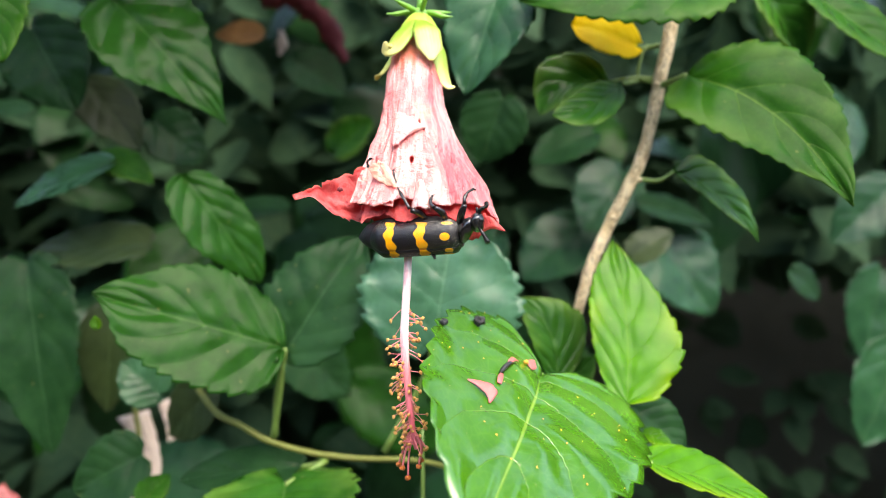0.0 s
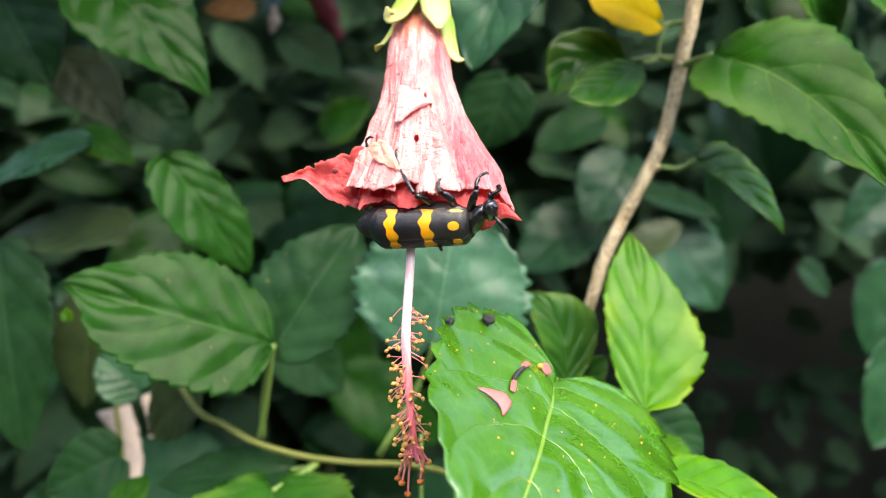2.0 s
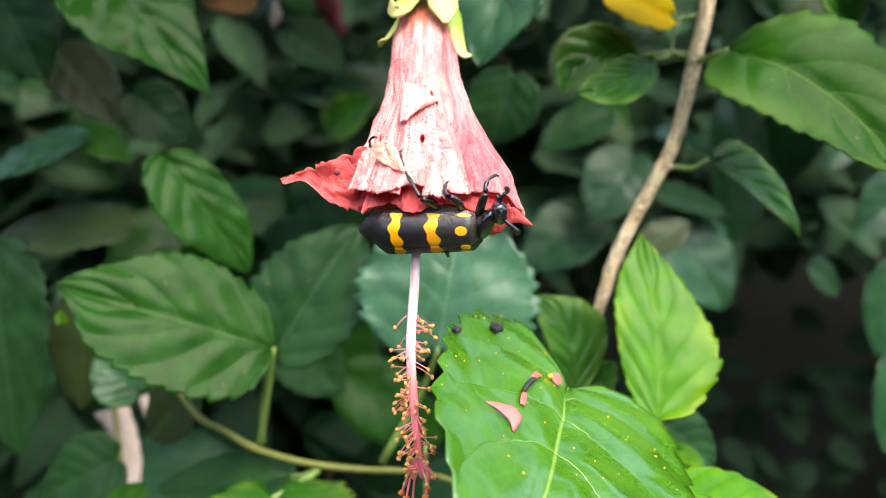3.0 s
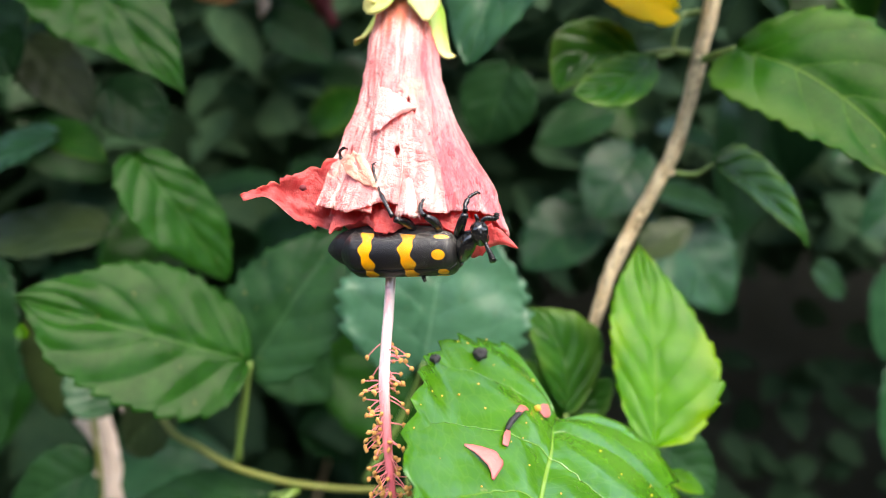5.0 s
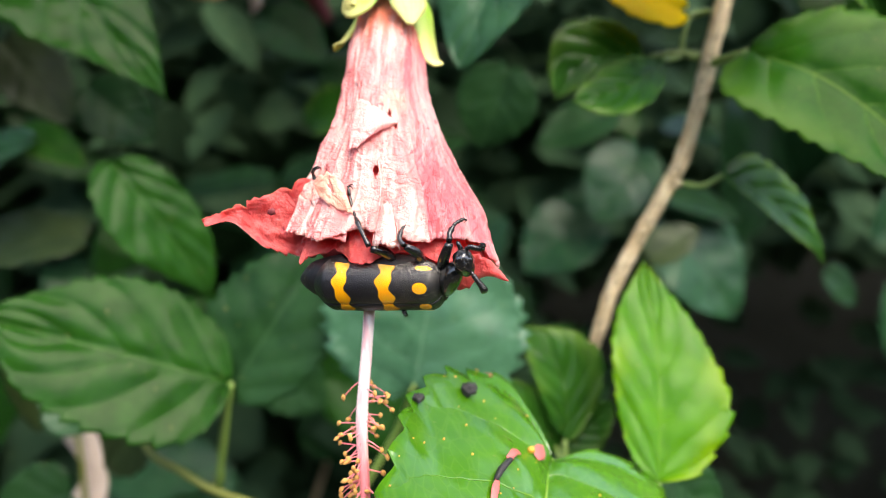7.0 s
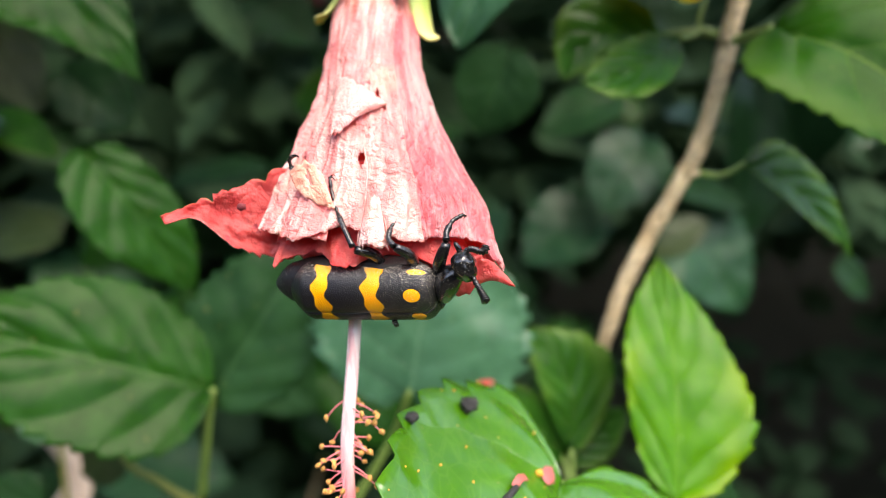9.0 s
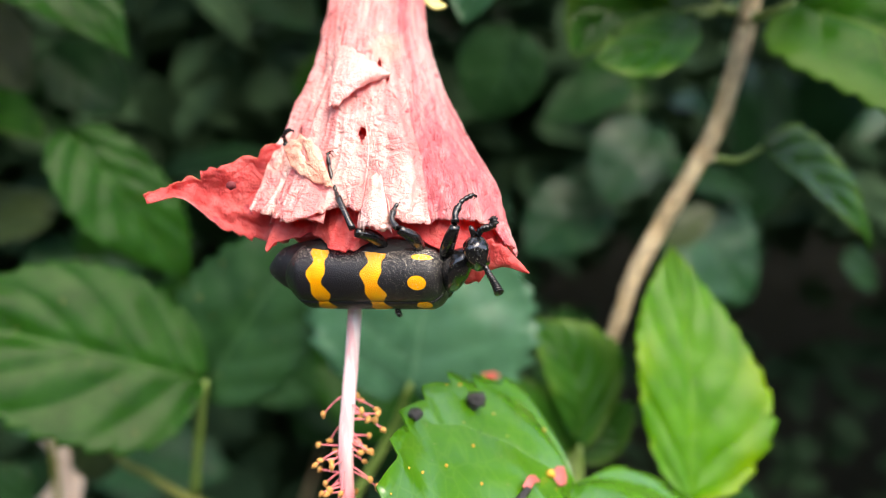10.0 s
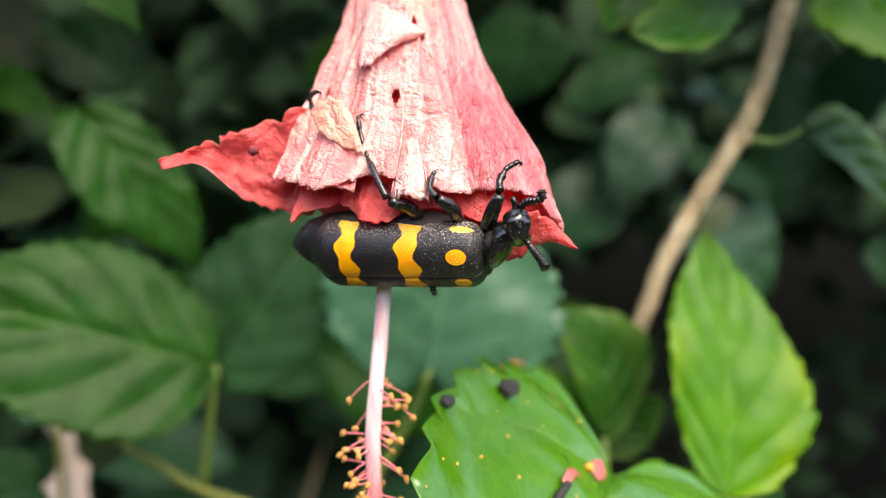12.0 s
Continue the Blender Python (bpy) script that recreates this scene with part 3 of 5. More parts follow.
# ---- the left twig ----
part("stem", tube([(-0.125, 0.30, 1.150), (-0.0972, 0.270, 1.1319), (-0.0835, 0.264, 1.1264), (-0.0702, 0.262, 1.1199), (-0.0513, 0.260, 1.1155), (-0.0328, 0.259, 1.1136), (-0.012, 0.258, 1.1131), (0.0038, 0.250, 1.1125), (0.02, 0.24, 1.108)],
                  [0.0013, 0.0013, 0.0013, 0.0013, 0.0012, 0.0012, 0.0011, 0.0010, 0.0008], 9, 60, 0.15), twig_bark, leafy_twig, "brown twig turning green")
part("side_shoot", tube([(-0.0105, 0.225, 1.085), (-0.0074, 0.225, 1.1081), (-0.0074, 0.230, 1.1347)], [0.0009, 0.0008, 0.0006], 7, 10), green_stalk, leafy_twig, "upright green side shoot")

# ---- leaves, one by one ----
B_NORMAL = (0.537, -0.308, 0.785)
B_BASE, B_TIP = (0.0287, 0.1883, 1.1634), (0.0059, 0.1178, 1.1514)
big_leaf = leaf(leafy_shoot, leaf_big, B_BASE, B_TIP, 0.070, B_NORMAL, teeth=15, quilt=0.022, arch=0.03, fold=0, seed=60, fine=1.5,
                rim=([(-.073, .035), (-.187, .101), (-.257, .202), (-.28, .32), (-.27, .42), (-.18, .475), (-.05, .485), (.121, .473), (.30, .44), (.50, .37), (.70, .27), (.87, .14)],
                     [(-.078, -.053), (-.135, -.135), (-.16, -.224), (-.115, -.307), (-.005, -.395), (.115, -.441), (.27, -.448), (.475, -.405), (.636, -.36), (.757, -.28), (.87, -.20), (.95, -.12)]),
                stalk=[B_BASE, (0.031, 0.200, 1.150), (0.038, 0.222, 1.105)], label="large glossy bright-green leaf littered with droppings and petal scraps")
leaf(woody_branch, leaf_bright, (0.0929, 0.2415, 1.2641), (0.1274, 0.1994, 1.2129), 0.0500, (-0.254, -0.824, 0.507), teeth=15, arch=.02, fold=-6, quilt=.012, seed=1, fine=1.5, bow=.11,
     rim=([(-.03, .10), (-.02, .22), (.05, .35), (.187, .424), (.297, .435), (.417, .40), (.54, .361), (.64, .317), (.73, .249), (.83, .17), (.93, .08)],
          [(.0, -.08), (.02, -.15), (.103, -.235), (.19, -.24), (.29, -.215), (.385, -.19), (.47, -.155), (.60, -.11), (.73, -.075), (.83, -.03), (.92, -.01)]),
     stalk=[(0.0929, 0.2415, 1.2641), (0.0890, 0.2450, 1.2630), (0.0852, 0.2515, 1.2620)], label="glossy mid-green serrated leaf with pale scratches")
leaf(woody_branch, leaf_mid, (0.0898, 0.2467, 1.2285), (0.1259, 0.2520, 1.2015), 0.0200, (0.20, -0.80, 0.56), teeth=10, fold=-10, arch=.03, seed=2, bow=.10, fine=1.5,
     rim=([(-.015, .075), (.069, .25), (.213, .345), (.398, .355), (.584, .336), (.758, .27), (.905, .14)], [(.07, -.05), (.255, -.08), (.471, -.104), (.663, -.075), (.828, -.03)]),
     stalk=[(0.0898, 0.2467, 1.2285), (0.0846, 0.2485, 1.2252), (0.0783, 0.2487, 1.2256)], label="narrow glossy leaf with a drooping tip")
leaf(woody_branch, leaf_mid, (0.0672, 0.2540, 1.2645), (0.0379, 0.2460, 1.2500), 0.0230, (0.012, -0.886, 0.464), teeth=7, seed=3, arch=.03, quilt=.012, bow=-.2,
     rim=([(.079, .0), (.336, -.03), (.582, -.03), (.814, .03)], [(-.03, -.26), (.066, -.475), (.234, -.588), (.453, -.628), (.655, -.57), (.821, -.418), (.95, -.2)]),
     stalk=[(0.0672, 0.2540, 1.2645), (0.0760, 0.2550, 1.2663), (0.0858, 0.2540, 1.2658)], label="small cupped leaf with pale margin")
leaf(woody_branch, leaf_mid, (0.0701, 0.2480, 1.2627), (0.0410, 0.2360, 1.2481), 0.0187, (0.141, -0.839, 0.525), teeth=6, seed=4, arch=.03, quilt=.012, bow=.1,
     rim=([(.06, .11), (.179, .235), (.436, .346), (.664, .368), (.852, .306), (.965, .163)], [(.229, -.111), (.452, -.147), (.691, -.11), (.884, -.072)]),
     stalk=[(0.0701, 0.2480, 1.2627), (0.0745, 0.2530, 1.2640), (0.0802, 0.2560, 1.2663)], label="small curled leaf with pale scar")
leaf(woody_branch, leaf_yellow, (0.0790, 0.2580, 1.2800), (0.0520, 0.2530, 1.2870), 0.0230, (0, -0.9, 0.4), teeth=3, seed=5, full=.40, point=.42, stalk=[(0.0790, 0.2580, 1.2800), (0.0830, 0.2600, 1.2795), (0.0880, 0.2575, 1.2800)], label="fading yellow leaf")
leaf(woody_branch, leaf_bright, (0.0993, 0.2350, 1.2985), (0.0280, 0.2290, 1.2875), 0.0500, (0.05, -0.90, 0.42), teeth=14, seed=6, arch=.04, full=.36, stalk=[(0.0993, 0.2350, 1.2985), (0.0985, 0.2450, 1.3040), (0.0960, 0.2560, 1.3060)], label="glossy green leaf above the stem")
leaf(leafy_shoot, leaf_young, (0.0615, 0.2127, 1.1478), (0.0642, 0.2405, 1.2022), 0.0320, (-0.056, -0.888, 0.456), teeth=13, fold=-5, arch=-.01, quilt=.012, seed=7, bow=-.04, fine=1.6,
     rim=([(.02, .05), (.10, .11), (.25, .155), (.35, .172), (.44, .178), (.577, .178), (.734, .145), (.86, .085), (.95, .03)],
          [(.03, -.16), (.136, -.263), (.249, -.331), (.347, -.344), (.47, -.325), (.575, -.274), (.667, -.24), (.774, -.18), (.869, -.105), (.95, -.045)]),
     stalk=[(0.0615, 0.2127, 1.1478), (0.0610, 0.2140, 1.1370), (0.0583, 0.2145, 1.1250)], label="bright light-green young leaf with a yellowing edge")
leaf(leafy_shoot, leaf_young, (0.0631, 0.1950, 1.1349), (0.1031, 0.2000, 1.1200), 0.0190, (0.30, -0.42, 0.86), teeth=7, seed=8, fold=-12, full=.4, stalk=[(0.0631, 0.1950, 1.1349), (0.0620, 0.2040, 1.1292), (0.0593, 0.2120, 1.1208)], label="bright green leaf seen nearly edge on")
leaf(leafy_shoot, leaf_mid, (0.0434, 0.2430, 1.1468), (0.0315, 0.2530, 1.1798), 0.0260, (0.165, -0.926, 0.341), teeth=8, seed=9, quilt=.02, bow=-.15, fine=1.4,
     rim=([(.10, .05), (.275, .089), (.594, .108), (.853, .083)], [(-.012, -.081), (.067, -.229), (.217, -.409), (.489, -.565), (.663, -.535), (.85, -.372), (.939, -.17)]),
     stalk=[(0.0434, 0.2430, 1.1468), (0.0436, 0.2400, 1.1380), (0.0442, 0.2350, 1.1297)])
leaf(leafy_shoot, leaf_mid, (0.0416, 0.2460, 1.1437), (0.0226, 0.2500, 1.1643), 0.0167, (-0.2, -0.8, 0.5), teeth=6, seed=10, stalk=[(0.0416, 0.2460, 1.1437), (0.0426, 0.2400, 1.1380), (0.0442, 0.2350, 1.1297)])
leaf(leafy_shoot, leaf_mid, (0.0441, 0.2450, 1.1432), (0.0603, 0.2500, 1.1565), 0.0141, (0.3, -0.8, 0.5), teeth=6, seed=11, stalk=[(0.0441, 0.2450, 1.1432), (0.0438, 0.2400, 1.1381), (0.0442, 0.2350, 1.1297)])
leaf(leafy_shoot, leaf_shade, (0.0720, 0.2400, 1.1394), (0.0916, 0.2380, 1.1227), 0.0231, (0.2, -0.8, 0.5), teeth=7, seed=12)
leaf(leafy_twig, leaf_half_shade, (-0.0624, 0.2545, 1.1600), (-0.1270, 0.2344, 1.1844), 0.0500, (0.415, -0.794, 0.445), teeth=15, quilt=.026, arch=.0, fold=-3, seed=13, fine=2.0, holes=((.10, -.62, .016, .05), (.11, -.58, .010, .03)),
     rim=([(-.01, .09), (.016, .19), (.058, .27), (.144, .325), (.249, .352), (.338, .348), (.434, .346), (.559, .325), (.704, .275), (.80, .22), (.88, .12), (.95, .04)],
          [(.02, -.09), (.065, -.165), (.155, -.25), (.253, -.295), (.38, -.338), (.516, -.336), (.638, -.303), (.73, -.265), (.784, -.21), (.862, -.156), (.95, -.075)]),
     stalk=[(-0.0624, 0.2545, 1.1600), (-0.0655, 0.2580, 1.1400), (-0.0701, 0.2640, 1.1204)], label="green quilted leaf darkened for shade, with a chewed hole and notched tip")
leaf(leafy_twig, leaf_shade, (-0.0625, 0.2580, 1.1580), (-0.0335, 0.2720, 1.2038), 0.0445, (0.1, -0.85, 0.5), teeth=9, seed=14, quilt=.02, stalk=[(-0.0625, 0.2580, 1.1580), (-0.0676, 0.2620, 1.1414), (-0.0685, 0.2620, 1.1222)])
leaf(leafy_twig, leaf_sheen, (-0.0030, 0.2520, 1.1609), (0.0058, 0.2620, 1.2117), 0.0680, (-0.05, -0.85, 0.5), teeth=11, seed=15, quilt=.012, stalk=[(-0.0030, 0.2520, 1.1609), (-0.0096, 0.2600, 1.1414), (-0.0236, 0.2600, 1.1159)], label="broad leaf with a pale blue-green sky sheen in its colour")
leaf(leafy_twig, leaf_shade, (-0.0576, 0.2620, 1.1097), (-0.1071, 0.2600, 1.1051), 0.0242, (0, -0.6, 0.8), teeth=7, seed=16, stalk=[(-0.0576, 0.2620, 1.1097), (-0.0517, 0.2620, 1.1108), (-0.0467, 0.2600, 1.1150)])
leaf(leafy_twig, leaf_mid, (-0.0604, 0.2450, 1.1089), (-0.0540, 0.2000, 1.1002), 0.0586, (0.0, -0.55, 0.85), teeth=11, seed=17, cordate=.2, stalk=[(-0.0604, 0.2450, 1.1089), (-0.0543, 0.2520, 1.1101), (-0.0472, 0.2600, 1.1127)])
leaf(leafy_twig, leaf_shade, (-0.0870, 0.3700, 1.1400), (-0.0543, 0.3770, 1.1087), 0.0400, (0.2, -0.8, 0.5), teeth=7, seed=18)
leaf(shrub, leaf_half_shade, (-0.1420, 0.2790, 1.3081), (-0.0943, 0.2854, 1.2535), 0.0500, (0.458, -0.836, 0.302), teeth=13, seed=19, quilt=.02, fine=1.5,
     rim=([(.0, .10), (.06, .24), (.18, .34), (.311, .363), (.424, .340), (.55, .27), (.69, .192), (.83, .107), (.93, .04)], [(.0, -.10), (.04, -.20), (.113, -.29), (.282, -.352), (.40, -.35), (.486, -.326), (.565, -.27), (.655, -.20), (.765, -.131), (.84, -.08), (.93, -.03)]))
leaf(shrub, leaf_shade, (-0.1888, 0.3000, 1.3012), (-0.1688, 0.3000, 1.2634), 0.0426, (-0.1, -0.85, 0.4), teeth=9, seed=20)
leaf(shrub, leaf_olive, (-0.1769, 0.3220, 1.2818), (-0.1503, 0.3220, 1.2480), 0.0300, (0.3, -0.8, 0.4), teeth=8, seed=21)
leaf(shrub, leaf_bright, (-0.1627, 0.2350, 1.3039), (-0.1512, 0.2250, 1.2649), 0.0242, (0.3, -0.8, 0.4), teeth=8, seed=22)
leaf(shrub, leaf_skylit, (-0.1562, 0.3050, 1.2391), (-0.1985, 0.3000, 1.2182), 0.0322, (0.0, -0.6, 0.8), teeth=9, seed=23, quilt=.02)
leaf(shrub, leaf_mid, (-0.1660, 0.3150, 1.2452), (-0.1381, 0.3100, 1.2300), 0.0194, (0.1, -0.7, 0.7), teeth=6, seed=24)
leaf(shrub, leaf_half_shade, (-0.1140, 0.2850, 1.2318), (-0.0821, 0.2920, 1.1823), 0.0453, (0.566, -0.785, 0.254), teeth=11, seed=25, quilt=.02, fine=1.4,
     rim=([(.02, .10), (.10, .18), (.238, .229), (.498, .252), (.738, .20), (.926, .085)], [(-.01, -.10), (.028, -.178), (.169, -.265), (.431, -.295), (.621, -.25), (.85, -.11)]))
leaf(shrub, leaf_olive, (-0.1451, 0.3200, 1.2007), (-0.2055, 0.3200, 1.1945), 0.0327, (0, -0.7, 0.7), teeth=8, seed=26)
leaf(shrub, leaf_shade, (-0.2001, 0.3100, 1.1931), (-0.1830, 0.3000, 1.1025), 0.0420, (0.2, -0.85, 0.35), teeth=14, seed=27, quilt=.02, full=.36)
leaf(shrub, leaf_olive, (-0.1700, 0.3300, 1.1700), (-0.1730, 0.3300, 1.1130), 0.0300, (0.3, -0.85, 0.3), teeth=9, seed=71)
leaf(shrub, leaf_shade, (-0.1364, 0.2900, 1.1047), (-0.1650, 0.2850, 1.0908), 0.0330, (0.2, -0.8, 0.4), teeth=8, seed=28, full=.36)
leaf(shrub, leaf_skylit, (-0.1318, 0.3000, 1.1296), (-0.1501, 0.3000, 1.1458), 0.0253, (0.1, -0.8, 0.5), teeth=5, seed=29)
leaf(shrub, leaf_olive, (-0.1043, 0.2900, 1.1346), (-0.1282, 0.3000, 1.1108), 0.0288, (0.1, -0.8, 0.5), teeth=5, seed=30)
leaf(shrub, leaf_skylit, (0.0256, 0.2450, 1.3050), (0.0089, 0.2400, 1.2570), 0.0370, (-0.2, -0.85, 0.4), teeth=10, seed=31, fold=-10, full=.36, quilt=.02)
leaf(shrub, leaf_mid, (0.1325, 0.2700, 1.3121), (0.1536, 0.2700, 1.2772), 0.0251, (-0.2, -0.8, 0.5), teeth=6, seed=32, fold=-30)
leaf(shrub, leaf_bright, (0.1504, 0.2600, 1.3017), (0.1835, 0.2500, 1.2690), 0.0270, (-0.3, -0.6, 0.8), teeth=8, seed=33)
leaf(shrub, leaf_skylit, (0.3285, 0.4500, 1.2393), (0.2819, 0.4500, 1.1969), 0.0443, (0.2, -0.8, 0.5), teeth=6, seed=34)
leaf(shrub, leaf_skylit, (0.3533, 0.4970, 1.1733), (0.3333, 0.4900, 1.1047), 0.0576, (0.1, -0.85, 0.4), teeth=7, seed=35)
leaf(shrub, leaf_skylit, (0.2942, 0.4000, 1.1324), (0.2642, 0.3900, 1.0704), 0.0494, (0.1, -0.85, 0.4), teeth=7, seed=36)
leaf(shrub, leaf_skylit, (0.1618, 0.4800, 1.2058), (0.2063, 0.4700, 1.1435), 0.0703, (0.1, -0.85, 0.4), teeth=7, seed=37)
leaf(shrub, leaf_shade, (0.1498, 0.4700, 1.2269), (0.2059, 0.4700, 1.2098), 0.0337, (0.1, -0.6, 0.7), teeth=5, seed=38)
leaf(shrub, leaf_skylit, (0.1460, 0.5000, 1.2553), (0.1144, 0.4900, 1.2061), 0.0577, (0.0, -0.85, 0.5), teeth=7, seed=39)
leaf(shrub, leaf_skylit, (0.1217, 0.5300, 1.2109), (0.0700, 0.5200, 1.1666), 0.0613, (0.0, -0.8, 0.6), teeth=7, seed=40)
leaf(shrub, leaf_shade, (0.0357, 0.3540, 1.2798), (0.0235, 0.3600, 1.2445), 0.0398, (0.0, -0.85, 0.4), teeth=7, seed=41)
leaf(shrub, leaf_shade, (0.1030, 0.4200, 1.2715), (0.0616, 0.4200, 1.2511), 0.0357, (0.0, -0.7, 0.6), teeth=6, seed=42)
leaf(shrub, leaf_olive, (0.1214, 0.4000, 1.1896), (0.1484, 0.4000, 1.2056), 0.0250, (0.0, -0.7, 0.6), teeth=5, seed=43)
leaf(shrub, leaf_shade, (0.2535, 0.4500, 1.1768), (0.2741, 0.4500, 1.1563), 0.0282, (0.0, -0.7, 0.6), teeth=5, seed=44)
leaf(shrub, leaf_shade, (-0.0947, 0.4200, 1.3203), (-0.0615, 0.4200, 1.2962), 0.0413, (0.0, -0.7, 0.6), teeth=6, seed=45)
leaf(shrub, leaf_mid, (-0.0742, 0.4500, 1.2630), (-0.0460, 0.4500, 1.2869), 0.0383, (0.0, -0.7, 0.6), teeth=6, seed=46)
leaf(shrub, leaf_shade, (-0.1517, 0.3400, 1.2654), (-0.1289, 0.3500, 1.2440), 0.0338, (0.0, -0.75, 0.5), teeth=6, seed=47)
leaf(shrub, leaf_dry, (-0.1176, 0.4300, 1.3401), (-0.1498, 0.4300, 1.3394), 0.0200, (0.0, -0.9, 0.3), teeth=4, seed=48, label="dry orange-brown leaf")
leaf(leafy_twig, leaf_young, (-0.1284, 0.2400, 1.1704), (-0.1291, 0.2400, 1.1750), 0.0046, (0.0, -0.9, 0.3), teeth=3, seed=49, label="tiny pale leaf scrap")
leaf(leafy_twig, leaf_bright, (-0.1228, 0.2600, 1.0960), (-0.1155, 0.2700, 1.1036), 0.0140, (0.0, -0.7, 0.6), teeth=5, seed=50)
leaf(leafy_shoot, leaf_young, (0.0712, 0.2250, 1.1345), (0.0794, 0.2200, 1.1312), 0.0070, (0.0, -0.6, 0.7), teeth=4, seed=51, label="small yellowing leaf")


# ---- hedge filling: shared far leaves ----
far_blades = {}
# far leaves carry shade and sky light in their colours
for kind, m in enumerate((leaf_shade, leaf_skylit, leaf_half_shade, leaf_shade)):
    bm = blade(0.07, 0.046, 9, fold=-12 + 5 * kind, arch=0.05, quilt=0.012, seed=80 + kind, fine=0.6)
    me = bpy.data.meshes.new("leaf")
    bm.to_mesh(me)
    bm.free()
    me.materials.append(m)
    me.shade_smooth()
    far_blades[kind] = me
rng = random.Random(7)


def scatter(count, xr, yr, zr, accept, size=(0.9, 1.45)):
    n = 0
    while n < count:
        p = Vector((rng.uniform(*xr), rng.uniform(*yr), rng.uniform(*zr)))
        if not accept(p):
            continue
        x = Vector((rng.uniform(-1, 1), rng.uniform(-0.5, 0.3), rng.uniform(-1.0, 0.15))).normalized()
        face = Vector((rng.uniform(-0.5, 0.5), rng.uniform(-1, -0.3), rng.uniform(0.2, 0.9)))
        s = rng.uniform(*size)
        place = leaf_frame(p - x * 0.035 * s, p + x, face) @ Matrix.Diagonal((s, s, s, 1))
        part("leaf", far_blades[rng.randrange(4)], None, shrub, "", place)
        n += 1


def behind(p):
    """The hedge's face lies back from the leaves that are placed singly, with a gap low on one side."""
    return p.y > 0.50 + 0.06 * noise.noise(p * 5) and not (0.22 * p.y < p.x < 0.85 * p.y and p.z < 1.17) and not (p.x > 0.30 and p.z > 1.50)


scatter(110, (-0.75, 0.75), (0.48, 0.85), (0.85, 1.62), behind, (1.3, 1.9))
# crown leaves added out of view, overhanging the hedge to shade its depth
scatter(280, (-0.60, 0.60), (0.17, 0.62), (1.34, 1.60), lambda p: p.z > 1.29 + 0.39 * p.y and (p.x < -0.01 or p.y > 0.31) and p.z < 1.58, (1.1, 1.6))


def deep_foliage():
    """The hedge's unlit inner mass: a great many blades in one mesh."""
    r2 = np.random.RandomState(3)
    n = 16000
    p = np.stack([r2.uniform(-1.9, 1.9, n), r2.uniform(0.80, 1.45, n), r2.uniform(0.02, 1.8, n)], 1)
    p = p[~((p[:, 0] > 0.16) & (p[:, 0] < 1.3) & (p[:, 2] < 1.17) & (p[:, 1] < 1.42))]
    p = p[~((p[:, 0] > 0.40) & (p[:, 2] > 1.60))]
    n = len(p)
    x = np.stack([r2.uniform(-1, 1, n), r2.uniform(-0.5, 0.5, n), r2.uniform(-1, 0.3, n)], 1)
    x /= np.linalg.norm(x, axis=1)[:, None]
    z = np.stack([r2.uniform(-0.6, 0.6, n), r2.uniform(-1, -0.2, n), r2.uniform(0, 1, n)], 1)
    z -= x * (x * z).sum(1)[:, None]
    z /= np.linalg.norm(z, axis=1)[:, None]
    y = np.cross(z, x)
    s = r2.uniform(0.07, 0.12, n)[:, None]
    along_u = np.array([0, 0.05, 0.17, 0.33, 0.52, 0.71, 0.88, 1.0, 0.88, 0.71, 0.52, 0.33, 0.17, 0.05, 0.45])
    across = np.array([0, 0.15, 0.27, 0.32, 0.30, 0.21, 0.09, 0, -0.09, -0.21, -0.30, -0.32, -0.27, -0.15, 0])
    cup = np.where(np.abs(across) > 0.2, 0.06, 0.0)
    pts = p[:, None] + s[:, None] * (x[:, None] * along_u[None, :, None] + y[:, None] * across[None, :, None] + z[:, None] * cup[None, :, None])
    ring = np.arange(14)
    tri = np.stack([np.full(14, 14), ring, (ring + 1) % 14], 1)
    faces = (np.arange(n)[:, None, None] * 15 + tri[None]).reshape(-1, 3)
    me = bpy.data.meshes.new("inner_foliage")
    me.from_pydata(pts.reshape(-1, 3).tolist(), [], faces.tolist())
    uv = np.stack([along_u, 0.5 + across / 0.64], 1)
    layer = me.uv_layers.new(name="UVMap")
    layer.data.foreach_set("uv", uv[faces.reshape(-1) % 15].astype(np.float32).ravel())
    ob = part("inner_foliage", me, leaf_inner, shrub, "inner foliage of the hedge, lightened to lift its dark depth")
    tagged(ob, kind="stuff")


deep_foliage()
for x0, y0 in ((-0.42, 0.95), (-0.17, 0.90)):
    part("trunk", tube([(x0, y0, 0.0), (x0 + 0.02, y0 - 0.03, 0.3), (x0 - 0.03, y0 - 0.05, 0.6), (x0 + 0.04, y0, 0.9)], [0.009, 0.007, 0.005, 0.003], 8, 18, 0.2), bark, shrub)


def closing_wall(name, size, at):
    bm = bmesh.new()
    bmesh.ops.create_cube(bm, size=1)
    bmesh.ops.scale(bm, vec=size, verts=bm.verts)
    ob = part(name, bm, wall_shade, None, "", Matrix.Translation(at), smooth=False)
    tagged(ob, "plain near-black wall added to close the place and darken it", "wall", kind="structure")


# added behind the hedge, standing for the dark depth in its gap
closing_wall("wall_north", (9.4, 0.2, 2.0), (0, 1.75, 1.0))
# unseen walls added to darken reflections and fill on the leaves
closing_wall("wall_south", (9.4, 0.2, 2.4), (0, -3.6, 1.2))
closing_wall("wall_east", (0.2, 5.0, 2.4), (4.6, -1.0, 1.2))
closing_wall("wall_west", (0.2, 5.0, 2.4), (-4.6, -1.0, 1.2))

